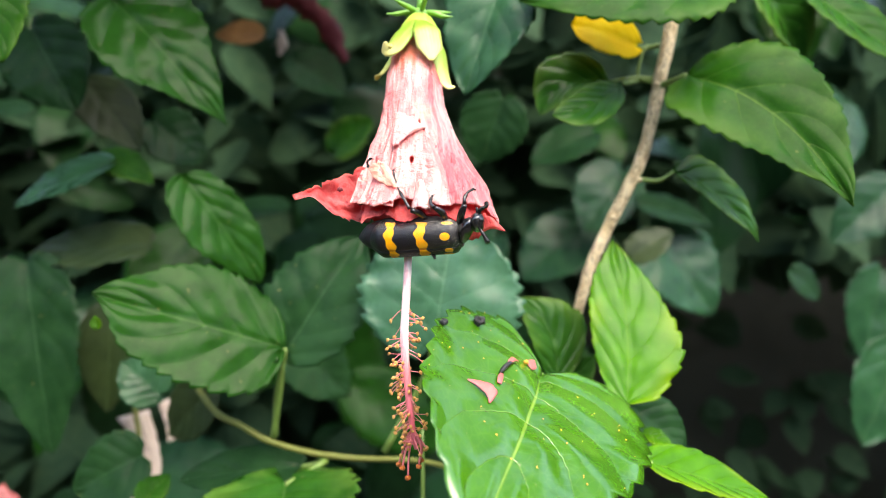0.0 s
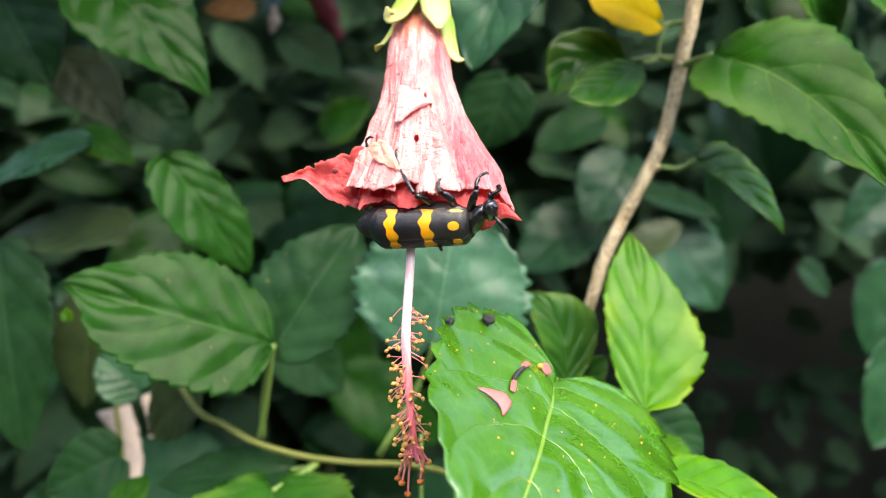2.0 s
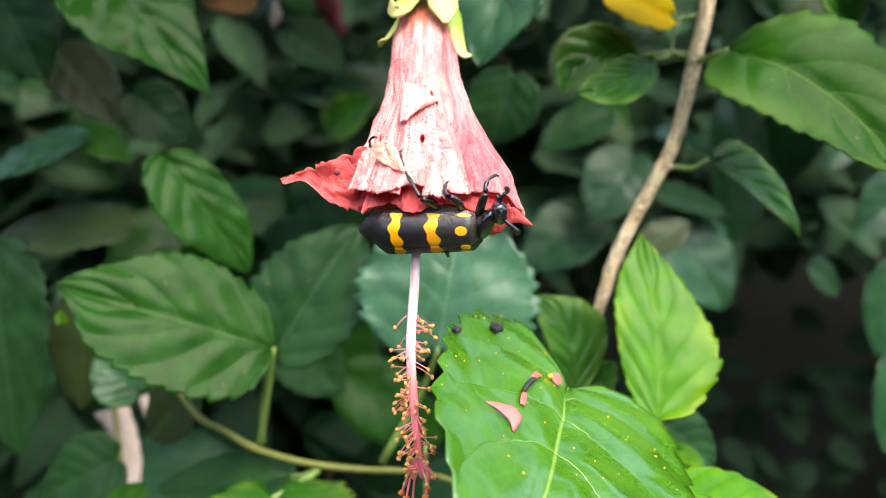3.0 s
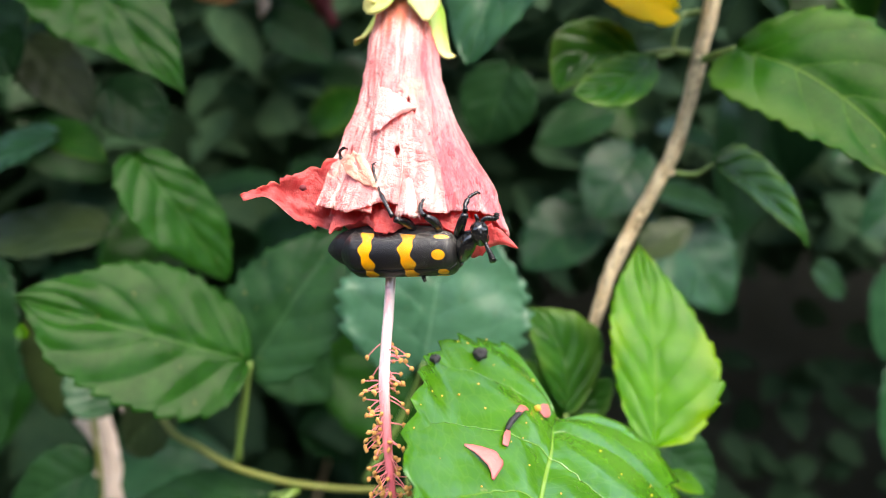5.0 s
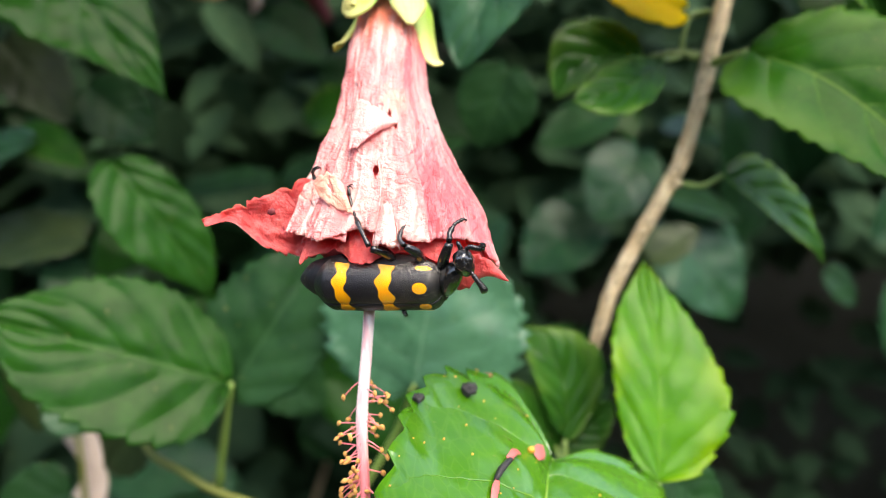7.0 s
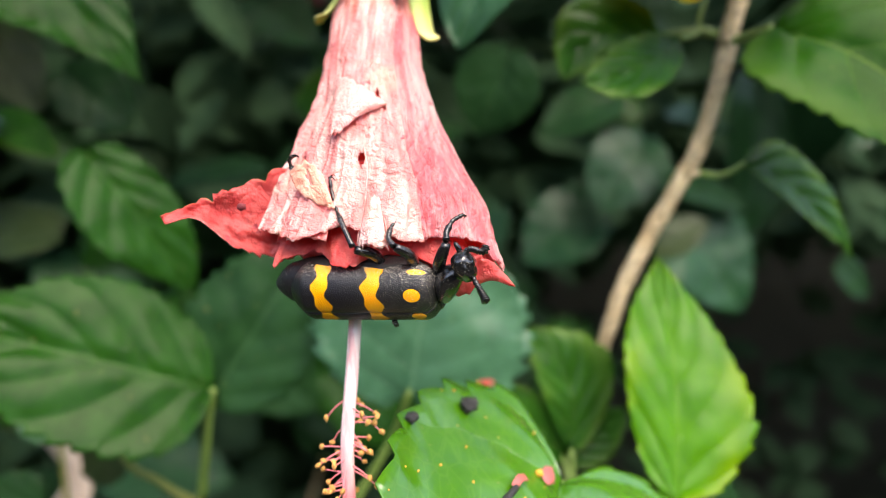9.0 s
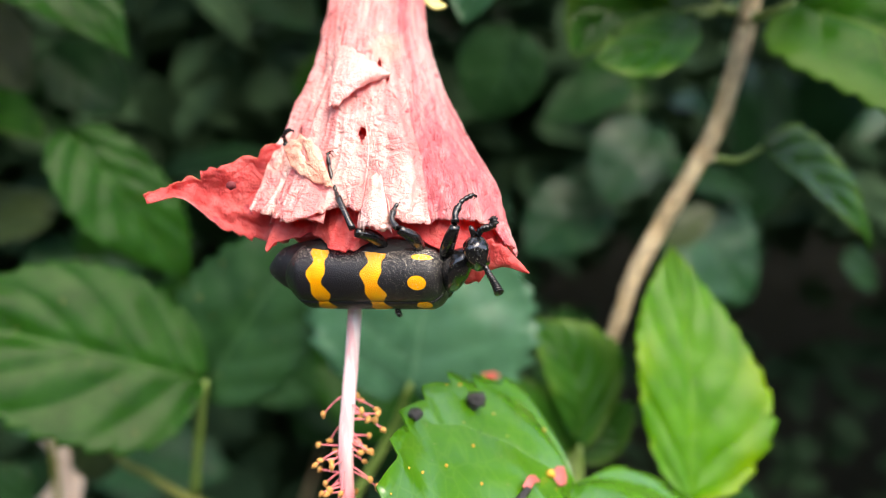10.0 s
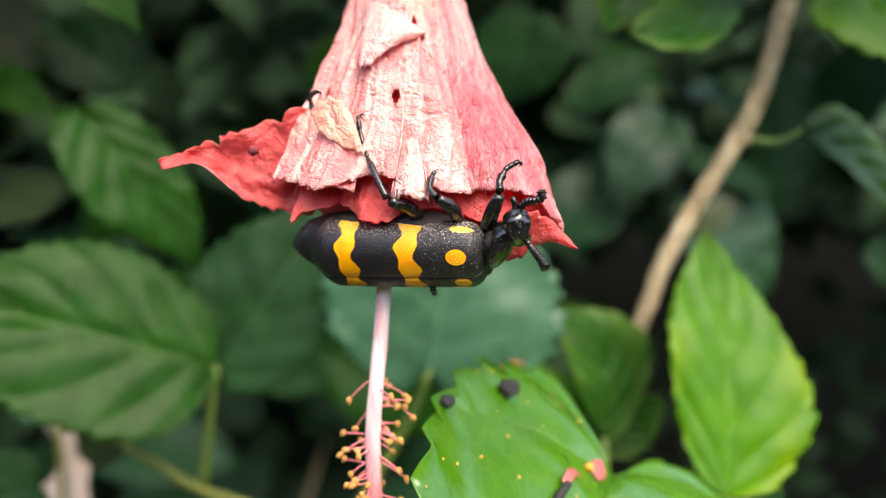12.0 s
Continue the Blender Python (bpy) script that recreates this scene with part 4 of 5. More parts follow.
# ---- flower ----
flower = thing("hibiscus_flower", (-0.0057, 0.200, 1.290), "wilting pink-red hibiscus bloom hanging downwards with chewed petals", "flower")
TOP, MOUTH = Vector((-0.0088, 0.2030, 1.2620)), Vector((-0.0082, 0.1720, 1.2115))
X_RIGHT = (0.0057, 0.0064, 0.0072, 0.0077, 0.0082, 0.0099, 0.0117, 0.0138, 0.0164, 0.0191, 0.0209, 0.0228)
X_LEFT = (0.0057, 0.0063, 0.0071, 0.0075, 0.0079, 0.0088, 0.0103, 0.0122, 0.0138, 0.0152, 0.0164, 0.0176)
RY = (0.0056, 0.0064, 0.0070, 0.0074, 0.0078, 0.0078, 0.0074, 0.0068, 0.0064, 0.0062, 0.0060, 0.0060)


def along(table, s):
    f = min(max(s, 0), 1.0999) * 10
    k = min(int(f), len(table) - 2)
    return table[k] + (table[k + 1] - table[k]) * (f - k)


def corolla(theta, s, lift=0.0, seed=0, rumple=1.0):
    """A point of the pleated trumpet: theta round its axis (-90 degrees to the viewer), s down its length."""
    a = radians(theta)
    c = TOP.lerp(MOUTH, s)
    fan = a * (1.0 - 0.10 * s) + 0.05 * noise.noise(Vector((a * 3, s * 2.5, seed)))
    pleat = 0.0003 * math.sin(7 * fan + 2.2 * s + seed) * (0.35 + s)
    crease = noise.noise(Vector((a * 2.4, s * 3.2, seed))) * 0.0016 * s + noise.noise(Vector((a * 6, s * 4, seed + 4))) * 0.0006 * (0.3 + s)
    sharp = 0.0008
    for k, (fa, fs, amp) in enumerate(((4.0, 1.6, 0.0018), (9.0, 2.6, 0.0012))):
        sharp -= abs(noise.noise(Vector((fan * fa + 1.5 * s, s * fs * 2.2, seed + 9 + k)))) * amp * (0.12 + 0.85 * s)
    wide = along(X_RIGHT if math.cos(a) > 0 else X_LEFT, s)
    q = Vector((wide * math.cos(a), wide * math.sin(a), s * 0.05)) + Vector((seed, 0, 0))
    for fq, amp in ((150, 0.0008), (420, 0.0003), (900, 0.0002)):
        sharp -= abs(noise.noise(q * fq)) * amp * (0.08 + 0.75 * s)
    off = lift + rumple * (pleat + crease + sharp)
    ry = along(RY, s) + off
    if math.sin(a) > 0:
        ry *= 1 - 0.62 * min(1, max(0, s))
    return c + Vector(((wide + off) * math.cos(a), ry * math.sin(a), 0))


def petal(t0, t1, end, lift0, lift1, seed, label="", holes=(), start=-0.07, curl=0.0, skin=None):
    """One petal of the trumpet between two angles; end(theta) is its ragged rim, lift its overlap over the next one."""
    rows, cols = 110, 90
    grid = []
    for i in range(rows):
        f = i / (rows - 1)
        line = []
        for j in range(cols):
            g = j / (cols - 1)
            th = t0 + (t1 - t0) * g
            e = end(th) + 0.012 * noise.noise(Vector((th * 0.16, seed, 0))) + 0.008 * noise.noise(Vector((th * 0.55, seed, 3)))
            s = start + (e - start) * f
            p = corolla(th, s, lift0 + (lift1 - lift0) * g + curl * max(0, f - 0.86) ** 2 * 4, seed * 0.37)
            line.append(p)
        grid.append(line[::-1])

    def keep(i, j):
        j = cols - 2 - j
        th = t0 + (t1 - t0) * (j + 0.5) / (cols - 1)
        s = start + (end(th) - start) * (i + 0.5) / (rows - 1)
        for ht, hs, rt, rs in holes:
            w = 1 + 0.35 * noise.noise(Vector((th * 0.3, s * 30, seed)))
            if ((th - ht) / rt) ** 2 + ((s - hs) / rs) ** 2 < w:
                return False
        return True

    at = TOP.lerp(MOUTH, 0.5)
    bm = shell(grid, lambda i, j: (seed * 0.31 + (j / (cols - 1)) * abs(t1 - t0) / 100, i / (rows - 1)), 0.00022, keep=keep, two=True)
    return part("petal", rebase(bm, at), [skin or petal_out, petal_in], flower, label, Matrix.Translation(at))


# back petals first, then the two that face out
petal(10, 105, lambda th: 1.08, 0.0002, -0.0006, 5, "red petal behind with a ragged rim")
petal(85, 150, lambda th: 1.0, 0.0002, -0.0006, 6, "red petal behind with a ragged rim")
# red lining added, since the back petals stay unlit behind the bites
petal(-140, -45, lambda th: 0.94, -0.0014, -0.0012, 2, "red lining added behind the bites to brighten them", start=0.35, skin=petal_in)
# red strip added close under the rim in place of the shaded inside
petal(-168, -14, lambda th: 1.045 + 0.02 * math.sin(th * 0.11), -0.0040, -0.0034, 9, "red strip added below the rim to brighten the gap", start=0.80, skin=petal_in)
petal(-174, -108, lambda th: 0.97 + 0.0004 * (th + 145), 0.0003, -0.0004, 1, "crumpled pale-pink petal with a torn flap", holes=((-142, 0.735, 2.6, 0.022),))
petal(-128, -62, lambda th: 0.965 - 0.02 * math.cos((th + 95) * 0.1), 0.0004, 0.0011, 2, "crumpled pale-pink petal with bite holes",
      holes=((-90, 0.735, 2.0, 0.022), (-79, 0.52, 1.6, 0.02), (-74, 0.56, 1.5, 0.018)))
petal(-72, 28, lambda th: 0.975 + (0.095 * math.exp(-((th + 12) / 13) ** 2)), 0.0002, 0.0006, 3, "pleated pink petal with a red turned-up corner",
      holes=((-66, 0.50, 1.6, 0.02),), skin=petal_side)


def sheet(name, edges, nu, nv, mats, parent, label="", bulge=0.0, rumple=0.0006, seed=0, thick=0.0002, holes=()):
    """A torn scrap of petal spanned between two smooth edge lines."""
    a, b = (spline(e, nu) for e in edges)
    grid = []
    for i in range(nu + 1):
        line = []
        for j in range(nv + 1):
            f = j / nv
            p = a[i].lerp(b[i], f)
            n = Vector((0.1, -1, 0.2))
            p = p + n * (bulge * 4 * f * (1 - f) + rumple * noise.noise(p * 330 + Vector((seed, 0, 0))) + 0.4 * rumple * noise.noise(p * 900))
            p += (b[i] - a[i]) * (0.08 * noise.noise(Vector((i * 0.5, seed, j * 0.1))) + 0.10 * (2 * f - 1) * noise.noise(Vector((i * 1.1, seed + 5, 0))))
            line.append(p)
        grid.append(line)
    at = grid[0][0].copy()
    whole = [[all(((i + 0.5) / nu - a0) ** 2 / ra ** 2 + ((j + 0.5) / nv - b0) ** 2 / rb ** 2 > 1 for a0, b0, ra, rb in holes) for j in range(nv)] for i in range(nu)]
    bm = shell(grid, lambda i, j: (i / nu * 0.4 + seed, j / nv * 0.4), thick, keep=lambda i, j: whole[i][j], two=len(mats) > 1)
    return part(name, rebase(bm, at), mats, parent, label, Matrix.Translation(at))


# the splayed petal that reaches out to one side, its inner face showing
sheet("petal", ([(-0.0170, 0.1795, 1.2245), (-0.0207, 0.1768, 1.2235), (-0.0275, 0.1752, 1.2205), (-0.0337, 0.1742, 1.2180), (-0.0372, 0.1727, 1.2165), (-0.0397, 0.1717, 1.2153)],
                [(-0.0060, 0.1805, 1.2070), (-0.0146, 0.1785, 1.2082), (-0.0221, 0.1765, 1.2081), (-0.0285, 0.1745, 1.2098), (-0.0345, 0.1725, 1.2148), (-0.0388, 0.1715, 1.2138)]),
      44, 24, [petal_out, petal_in], flower, "red inner face of a splayed petal with a curled tip", -0.0006, 0.0011, 2)
sheet("petal", ([(-0.0002, 0.1725, 1.2090), (0.0042, 0.1705, 1.2098), (0.0091, 0.1680, 1.2102), (0.0129, 0.1675, 1.2088), (0.0157, 0.1668, 1.2057)], [(0.0004, 0.1735, 1.2059), (0.0044, 0.1720, 1.2049), (0.0079, 0.1700, 1.2034), (0.0117, 0.1685, 1.2061), (0.0154, 0.1668, 1.2055)]),
      26, 14, [petal_in, petal_out], flower, "red inner face of a turned-up petal corner", 0.0004, 0.0008, 6)
# torn flaps and folds on the facing petals
sheet("torn_flap", ([(-0.0198, 0.1730, 1.2224), (-0.0184, 0.1722, 1.2236), (-0.0161, 0.1708, 1.2240), (-0.0140, 0.1702, 1.2222)], [(-0.0184, 0.1712, 1.2199), (-0.0163, 0.1698, 1.2184), (-0.0138, 0.1690, 1.2174), (-0.0119, 0.1688, 1.2168)]),
      20, 18, [petal_tan, petal_in], flower, "tan torn flap with a bite hole", 0.0002, 0.0004, 7, holes=((0.52, 0.38, 0.05, 0.17),))
sheet("torn_flap", ([(-0.0070, 0.1690, 1.2186), (-0.0062, 0.1676, 1.2190), (-0.0052, 0.1684, 1.2188)], [(-0.0082, 0.1655, 1.2113), (-0.0060, 0.1640, 1.2117), (-0.0034, 0.1652, 1.2112)]),
      18, 16, [petal_pale, petal_in], flower, "pale pointed lip of a torn petal", 0.0006, 0.0002, 3)
# raised pale ribs of the facing petals
for rib, r in (([(-0.0081, 0.1745, 1.2267), (-0.0073, 0.1712, 1.2233), (-0.0074, 0.1692, 1.2182), (-0.0082, 0.1660, 1.2118)], 0.00016), ([(-0.0144, 0.1716, 1.2185), (-0.0146, 0.1698, 1.2160), (-0.0146, 0.1686, 1.2136)], 0.00018),
               ([(-0.0052, 0.1690, 1.2187), (-0.0042, 0.1672, 1.2155), (-0.0035, 0.1655, 1.2118)], 0.00014)):
    part("rib", rebase(tube(rib, [r * 0.4, r, r, r * 0.6], 7, 16, 0.3), rib[0]), petal_pale, flower, "", Matrix.Translation(rib[0]))
sheet("fold", ([(-0.0128, 0.1805, 1.2390), (-0.0100, 0.1782, 1.2376), (-0.0072, 0.1772, 1.2358), (-0.0046, 0.1782, 1.2343)], [(-0.0138, 0.1745, 1.2292), (-0.0122, 0.1738, 1.2288), (-0.0088, 0.1752, 1.2318), (-0.0048, 0.1778, 1.2336)]),
      24, 16, [petal_fold, petal_in], flower, "folded-over crease of petal", 0.0006, 0.0002, 5)

# brown bite scars on the splayed petal
for spot_at, r in (((-0.0272, 0.1722, 1.2169), 0.0008), ((-0.0221, 0.1736, 1.2132), 0.0006)):
    part("bite_scar", pebble(r, (1.0, 0.4, 0.8), 0.5, r * 9000, 2), old_petal, flower, "brown bite scar", Matrix.Translation(spot_at))

# calyx, bracts and stalk
part("stalk", tube([(-0.0043, 0.209, 1.335), (-0.0050, 0.208, 1.298), (-0.0065, 0.207, 1.2745)], [0.0010, 0.0011, 0.0014], 10, 12), bract_mat, flower, "green flower stalk")


def sepal(points, widths):
    """A pale pointed calyx lobe along a curve, cupped about its middle line."""
    mid = spline(points, 22)
    axis = Vector((-0.0070, 0.2045, 0))
    grid = []
    for i, p in enumerate(mid):
        f = i / 22
        d = (mid[min(i + 1, 22)] - mid[max(i - 1, 0)]).normalized()
        out = Vector((p.x - axis.x, p.y - axis.y, 0.004)).normalized()
        side = d.cross(out).normalized()
        k = min(int(f * (len(widths) - 1)), len(widths) - 2)
        w = 1.25 * (widths[k] + (widths[k + 1] - widths[k]) * (f * (len(widths) - 1) - k))
        up = side.cross(d)
        grid.append([p + side * (g * w / 2) + up * ((1 - g * g) * w * 0.09 + 0.0002 * max(0, 1 - abs(g) * 4)) for g in (-1, -0.75, -0.5, -0.25, 0, 0.25, 0.5, 0.75, 1)])
    at = mid[0].copy()
    bm = shell([r[::-1] for r in grid], lambda i, j: (j / 8, i / 22), 0.00035)
    bmesh.ops.recalc_face_normals(bm, faces=bm.faces)
    part("sepal", rebase(bm, at), sepal_mat, flower, "", Matrix.Translation(at))


sepal([(-0.0078, 0.2000, 1.2700), (-0.0111, 0.1950, 1.2644), (-0.0140, 0.1930, 1.2598), (-0.0159, 0.1920, 1.2592), (-0.0165, 0.1915, 1.2613)], (0.003, 0.0052, 0.0050, 0.0032, 0.0006))
sepal([(-0.0081, 0.2050, 1.2706), (-0.0128, 0.2020, 1.2628), (-0.0159, 0.2010, 1.2570), (-0.0186, 0.1990, 1.2529), (-0.0202, 0.1980, 1.2526)], (0.004, 0.0066, 0.0060, 0.0042, 0.0008))
sepal([(-0.0062, 0.1990, 1.2695), (-0.0046, 0.1935, 1.2651), (-0.0036, 0.1915, 1.2595), (-0.0032, 0.1900, 1.2553)], (0.003, 0.0066, 0.0062, 0.0008))
sepal([(-0.0033, 0.2030, 1.2690), (-0.0013, 0.1990, 1.2612), (-0.0001, 0.1975, 1.2545), (0.0014, 0.1960, 1.2495), (0.0037, 0.1950, 1.2485)], (0.003, 0.0052, 0.0044, 0.0034, 0.0006))
sepal([(-0.0062, 0.2080, 1.2720), (-0.0047, 0.2120, 1.2684), (-0.0029, 0.2130, 1.2622), (-0.0016, 0.2140, 1.2597)], (0.003, 0.0066, 0.0050, 0.0008))
cup = [(0.0014, 0.0012), (0.0036, -0.0010), (0.0054, -0.0042), (0.0066, -0.0080), (0.0071, -0.0115), (0.0070, -0.0125)]
bm = bmesh.new()
rings = []
for r, dz in cup:
    cc = Vector((-0.0066, 0.2066, 1.2742)).lerp(Vector((-0.0080, 0.2035, 1.2610)), -dz / 0.0148) if dz < 0 else Vector((-0.0066, 0.2066, 1.2752))
    rings.append([bm.verts.new(cc + Vector((r * math.cos(2 * math.pi * k / 30), r * math.sin(2 * math.pi * k / 30), 0)) * (1 + 0.05 * math.cos(5 * 2 * math.pi * k / 30))) for k in range(30)])
for ra, rb in zip(rings, rings[1:]):
    for k in range(30):
        bm.faces.new((ra[k], rb[k], rb[(k + 1) % 30], ra[(k + 1) % 30]))
bm.faces.new(rings[0])
bm.faces.new(rings[-1][::-1])
part("calyx_cup", rebase(bm, (-0.0056, 0.2066, 1.2768)), cup_mat, flower, "pale yellow-green calyx cup", Matrix.Translation((-0.0056, 0.2066, 1.2768)))
part("calyx_base", pebble(0.0030, (1, 1, 1.1), 0.05, 3), bract_mat, flower, "green base of the calyx", Matrix.Translation((-0.0066, 0.2068, 1.2735)))
for ang, rise in ((-175, 0.0), (-140, 0.0025), (-75, 0.004), (-20, -0.002), (20, 0.002), (75, 0.004), (125, 0.003)):
    a = radians(ang)
    o = Vector((math.cos(a), math.sin(a), 0))
    s0 = Vector((-0.0066, 0.2068, 1.2745))
    bm = tube([s0, s0 + o * 0.0035 + Vector((0, 0, 0.0006 + rise * 0.2)), s0 + o * 0.0075 + Vector((0, 0, rise * 0.7)), s0 + o * 0.0108 + Vector((0, 0, rise))], [0.0007, 0.0009, 0.0007, 0.0001], 7, 12)
    part("bract", rebase(bm, s0), bract_mat, flower, "", Matrix.Translation(s0))

# staminal column with its stamens
STYLE = [(-0.0081, 0.182, 1.225), (-0.0090, 0.178, 1.2104), (-0.0095, 0.1755, 1.1996), (-0.0101, 0.1745, 1.1890), (-0.0106, 0.173, 1.1771), (-0.0098, 0.1718, 1.1653), (-0.0087, 0.1715, 1.1549), (-0.0077, 0.172, 1.1479)]
column = part("staminal_column", tube(STYLE, [0.0012, 0.0011, 0.00105, 0.0011, 0.00115, 0.0010, 0.0008, 0.0005], 12, 48, 0.08), column_mat, flower, "pink-white staminal column")
line = spline(STYLE, 100)
rs = random.Random(11)
anther_mesh = bpy.data.meshes.new("anther")
bm = pebble(0.00052, (1.25, 0.9, 0.7), 0.5, 4, 2)
bm.to_mesh(anther_mesh)
bm.free()
anther_mesh.materials.append(anther_mat)
anther_mesh.shade_smooth()
for k in range(132):
    f = 47 + 50 * (k / 131) ** 0.85
    p = line[int(f)]
    a = rs.uniform(0, 2 * math.pi) if k % 5 else rs.uniform(2.6, 3.7)
    o = Vector((math.cos(a), math.sin(a) * 0.8, 0))
    if k < 22 and o.x < -0.3 and k % 2:
        o.x = -o.x
    d = rs.uniform(0.0020, 0.0056) * (1.0 - 0.25 * k / 131)
    h = rs.uniform(-0.0004, 0.0042)
    tip = p + o * d + Vector((0, 0, -h))
    bm = tube([p, p + o * d * 0.55 + Vector((0, 0, -h * 0.45)), tip], [0.00016, 0.00012, 0.00010], 5, 5)
    st = part("stamen", rebase(bm, p), filament_mat, flower, "", Matrix.Translation(p))
    turn = Euler((rs.uniform(0, 3), rs.uniform(0, 3), rs.uniform(0, 3))).to_matrix().to_4x4()
    part("anther", anther_mesh, None, st, "", Matrix.Translation(tip) @ turn)
end = Vector((-0.0082, 0.1716, 1.1530))
for tip in ((-0.0114, 0.173, 1.1425), (-0.0100, 0.174, 1.1394), (-0.0070, 0.172, 1.1432), (-0.0126, 0.177, 1.1420), (-0.0065, 0.175, 1.1437)):
    tip = Vector(tip)
    m1 = end.lerp(tip, 0.5) + Vector((0.0012 if tip.x > -0.009 else -0.0004, 0, 0.0006))
    br = part("style_branch", rebase(tube([end, m1, tip], [0.00032, 0.00028, 0.00026], 7, 10), end), filament_mat, flower, "", Matrix.Translation(end))
    part("stigma", pebble(0.00085, (1, 1, 0.8), 0.35, tip.x * 900), stigma_mat, br, "orange-brown stigma", Matrix.Translation(tip))

# ---- beetle ----
BX = Vector((0.0245, -0.0072, 0.0010)).normalized()
BZ = Vector((0, -math.cos(radians(45)), -math.sin(radians(45))))
BZ = (BZ - BX * BZ.dot(BX)).normalized()
BY = BZ.cross(BX)
BEETLE = Matrix((BX, BY, BZ)).transposed().to_4x4()
BEETLE.translation = Vector((-0.0082, 0.1715, 1.2040))
beetle = new("blister_beetle")
beetle.matrix_basis = BEETLE
beetle.empty_display_size = 0.005
WORLD[beetle.name] = BEETLE
tagged(beetle, "black blister beetle with orange-yellow scalloped bands clinging to the bloom", "beetle")
BINV = BEETLE.inverted()


def loc(p):
    """A world point in the beetle's own space."""
    return BINV @ Vector(p)


def bpart(name, bm, mat, parent=None, label="", at=(0, 0, 0)):
    """A part of the beetle, built in the beetle's space, with its origin at a joint."""
    return part(name, rebase(bm, at), mat, parent or beetle, label, BEETLE @ Matrix.Translation(at))


EL, EA, EB = 0.0252, 0.0053, 0.0047
for sidey in (1, -1):
    rows, cols = 56, 26
    grid = []
    for i in range(rows):
        u = i / (rows - 1)
        w = min(1.0, (u / 0.16 + 0.02) ** 0.42) if u < 0.16 else 1.0
        w *= 1 - 0.10 * max(0, (u - 0.35) / 0.65) - 0.42 * max(0, (u - 0.90) / 0.10) ** 2.4
        x = -0.0119 + EL * u
        line = []
        for j in range(cols):
            v = j / (cols - 1)
            a = radians(90 - 112 * v)
            rr = 1.0 + 0.012 * noise.noise(Vector((u * 16, v * 9, sidey)))
            y = EA * w * math.cos(a) * rr
            z = EB * w * (math.sin(a) * rr) - 0.0006 * (1 - w)
            if v < 0.06:
                z -= 0.00016 * (1 - v / 0.06)
            line.append(Vector((x, sidey * (y + 0.00006), z)))
        grid.append(line if sidey < 0 else line[::-1])
    bm = shell(grid, lambda i, j, s=sidey: (i / (rows - 1), (j * 1.25 if s < 0 else cols - 1 - j) / (cols - 1)), 0.00018)
    bpart("elytron", bm, elytron_mat if sidey > 0 else elytron_far_mat, None, "black wing case with orange bands and a round spot")


def lathe_body(xs, rys, rzs, zc, sides=24, rough=0.0):
    bm = bmesh.new()
    rings = []
    for x, ry, rz, c in zip(xs, rys, rzs, zc):
        rings.append([bm.verts.new((x, ry * math.cos(2 * math.pi * s / sides) * (1 + rough * noise.noise(Vector((x * 900, s * 1.7, 0)))), c + rz * math.sin(2 * math.pi * s / sides))) for s in range(sides)])
    for a, b in zip(rings, rings[1:]):
        for s in range(sides):
            bm.faces.new((a[s], b[s], b[(s + 1) % sides], a[(s + 1) % sides]))
    bm.faces.new(rings[0])
    bm.faces.new(rings[-1][::-1])
    for v in bm.verts:
        fore = v.co.x > 0.0099 and max(xs) > 0.012
        slim = 0.90 if fore else 1.13
        v.co = Vector((0.0122 + (v.co.x - 0.0100) * 1.02 if fore else v.co.x * 1.13, v.co.y * slim + (max(0.0, v.co.x - 0.0102) * 0.80 if fore else 0.0), v.co.z * slim))
    bmesh.ops.recalc_face_normals(bm, faces=bm.faces)
    return bm


def eggs(points, n):
    """Resample rows of (x, ry, rz, zc) smoothly."""
    out = spline([(p[0] * 100, p[1] * 100, p[2] * 100) for p in points], n)
    c = spline([(p[3] * 100, 0, 0) for p in points], n)
    return [q.x / 100 for q in out], [max(1e-5, q.y / 100) for q in out], [max(1e-5, q.z / 100) for q in out], [q.x / 100 for q in c]


bpart("abdomen", lathe_body(*eggs([(-0.0136, 0.0002, 0.0002, -0.0008), (-0.0128, 0.0014, 0.0012, -0.0009), (-0.0105, 0.0034, 0.0026, -0.0010), (-0.0060, 0.0046, 0.0036, -0.0011), (0.0, 0.0047, 0.0038, -0.0011), (0.0060, 0.0044, 0.0036, -0.0011), (0.0100, 0.0030, 0.0028, -0.0008)], 30), 26, 0.05), belly_black, None, "dusty black abdomen with a pointed tip")
pron_at = Vector((0.0125, 0, 0))
bpart("pronotum", lathe_body(*eggs([(0.0100, 0.0022, 0.0020, -0.0006), (0.0107, 0.0030, 0.0027, -0.0005), (0.0124, 0.0035, 0.0031, -0.0003), (0.0141, 0.0025, 0.0023, -0.0005), (0.0149, 0.0013, 0.0013, -0.0008), (0.0153, 0.0011, 0.0011, -0.0009)], 28), 30, 0.13), shell_black, None, "glossy black bell-shaped pronotum", pron_at)
HEAD_AT = Vector((0.0172, 0.0036, -0.0004))
head = bpart("head", pebble(0.0022, (0.84, 1.20, 1.0), 0.16, 5, 4, at=HEAD_AT + Vector((0.0010, 0.0010, -0.0004))), shell_black, None, "glossy black head", HEAD_AT)
cam.data.dof.focus_object = head
HC = HEAD_AT + Vector((0.0010, 0.0010, -0.0004))
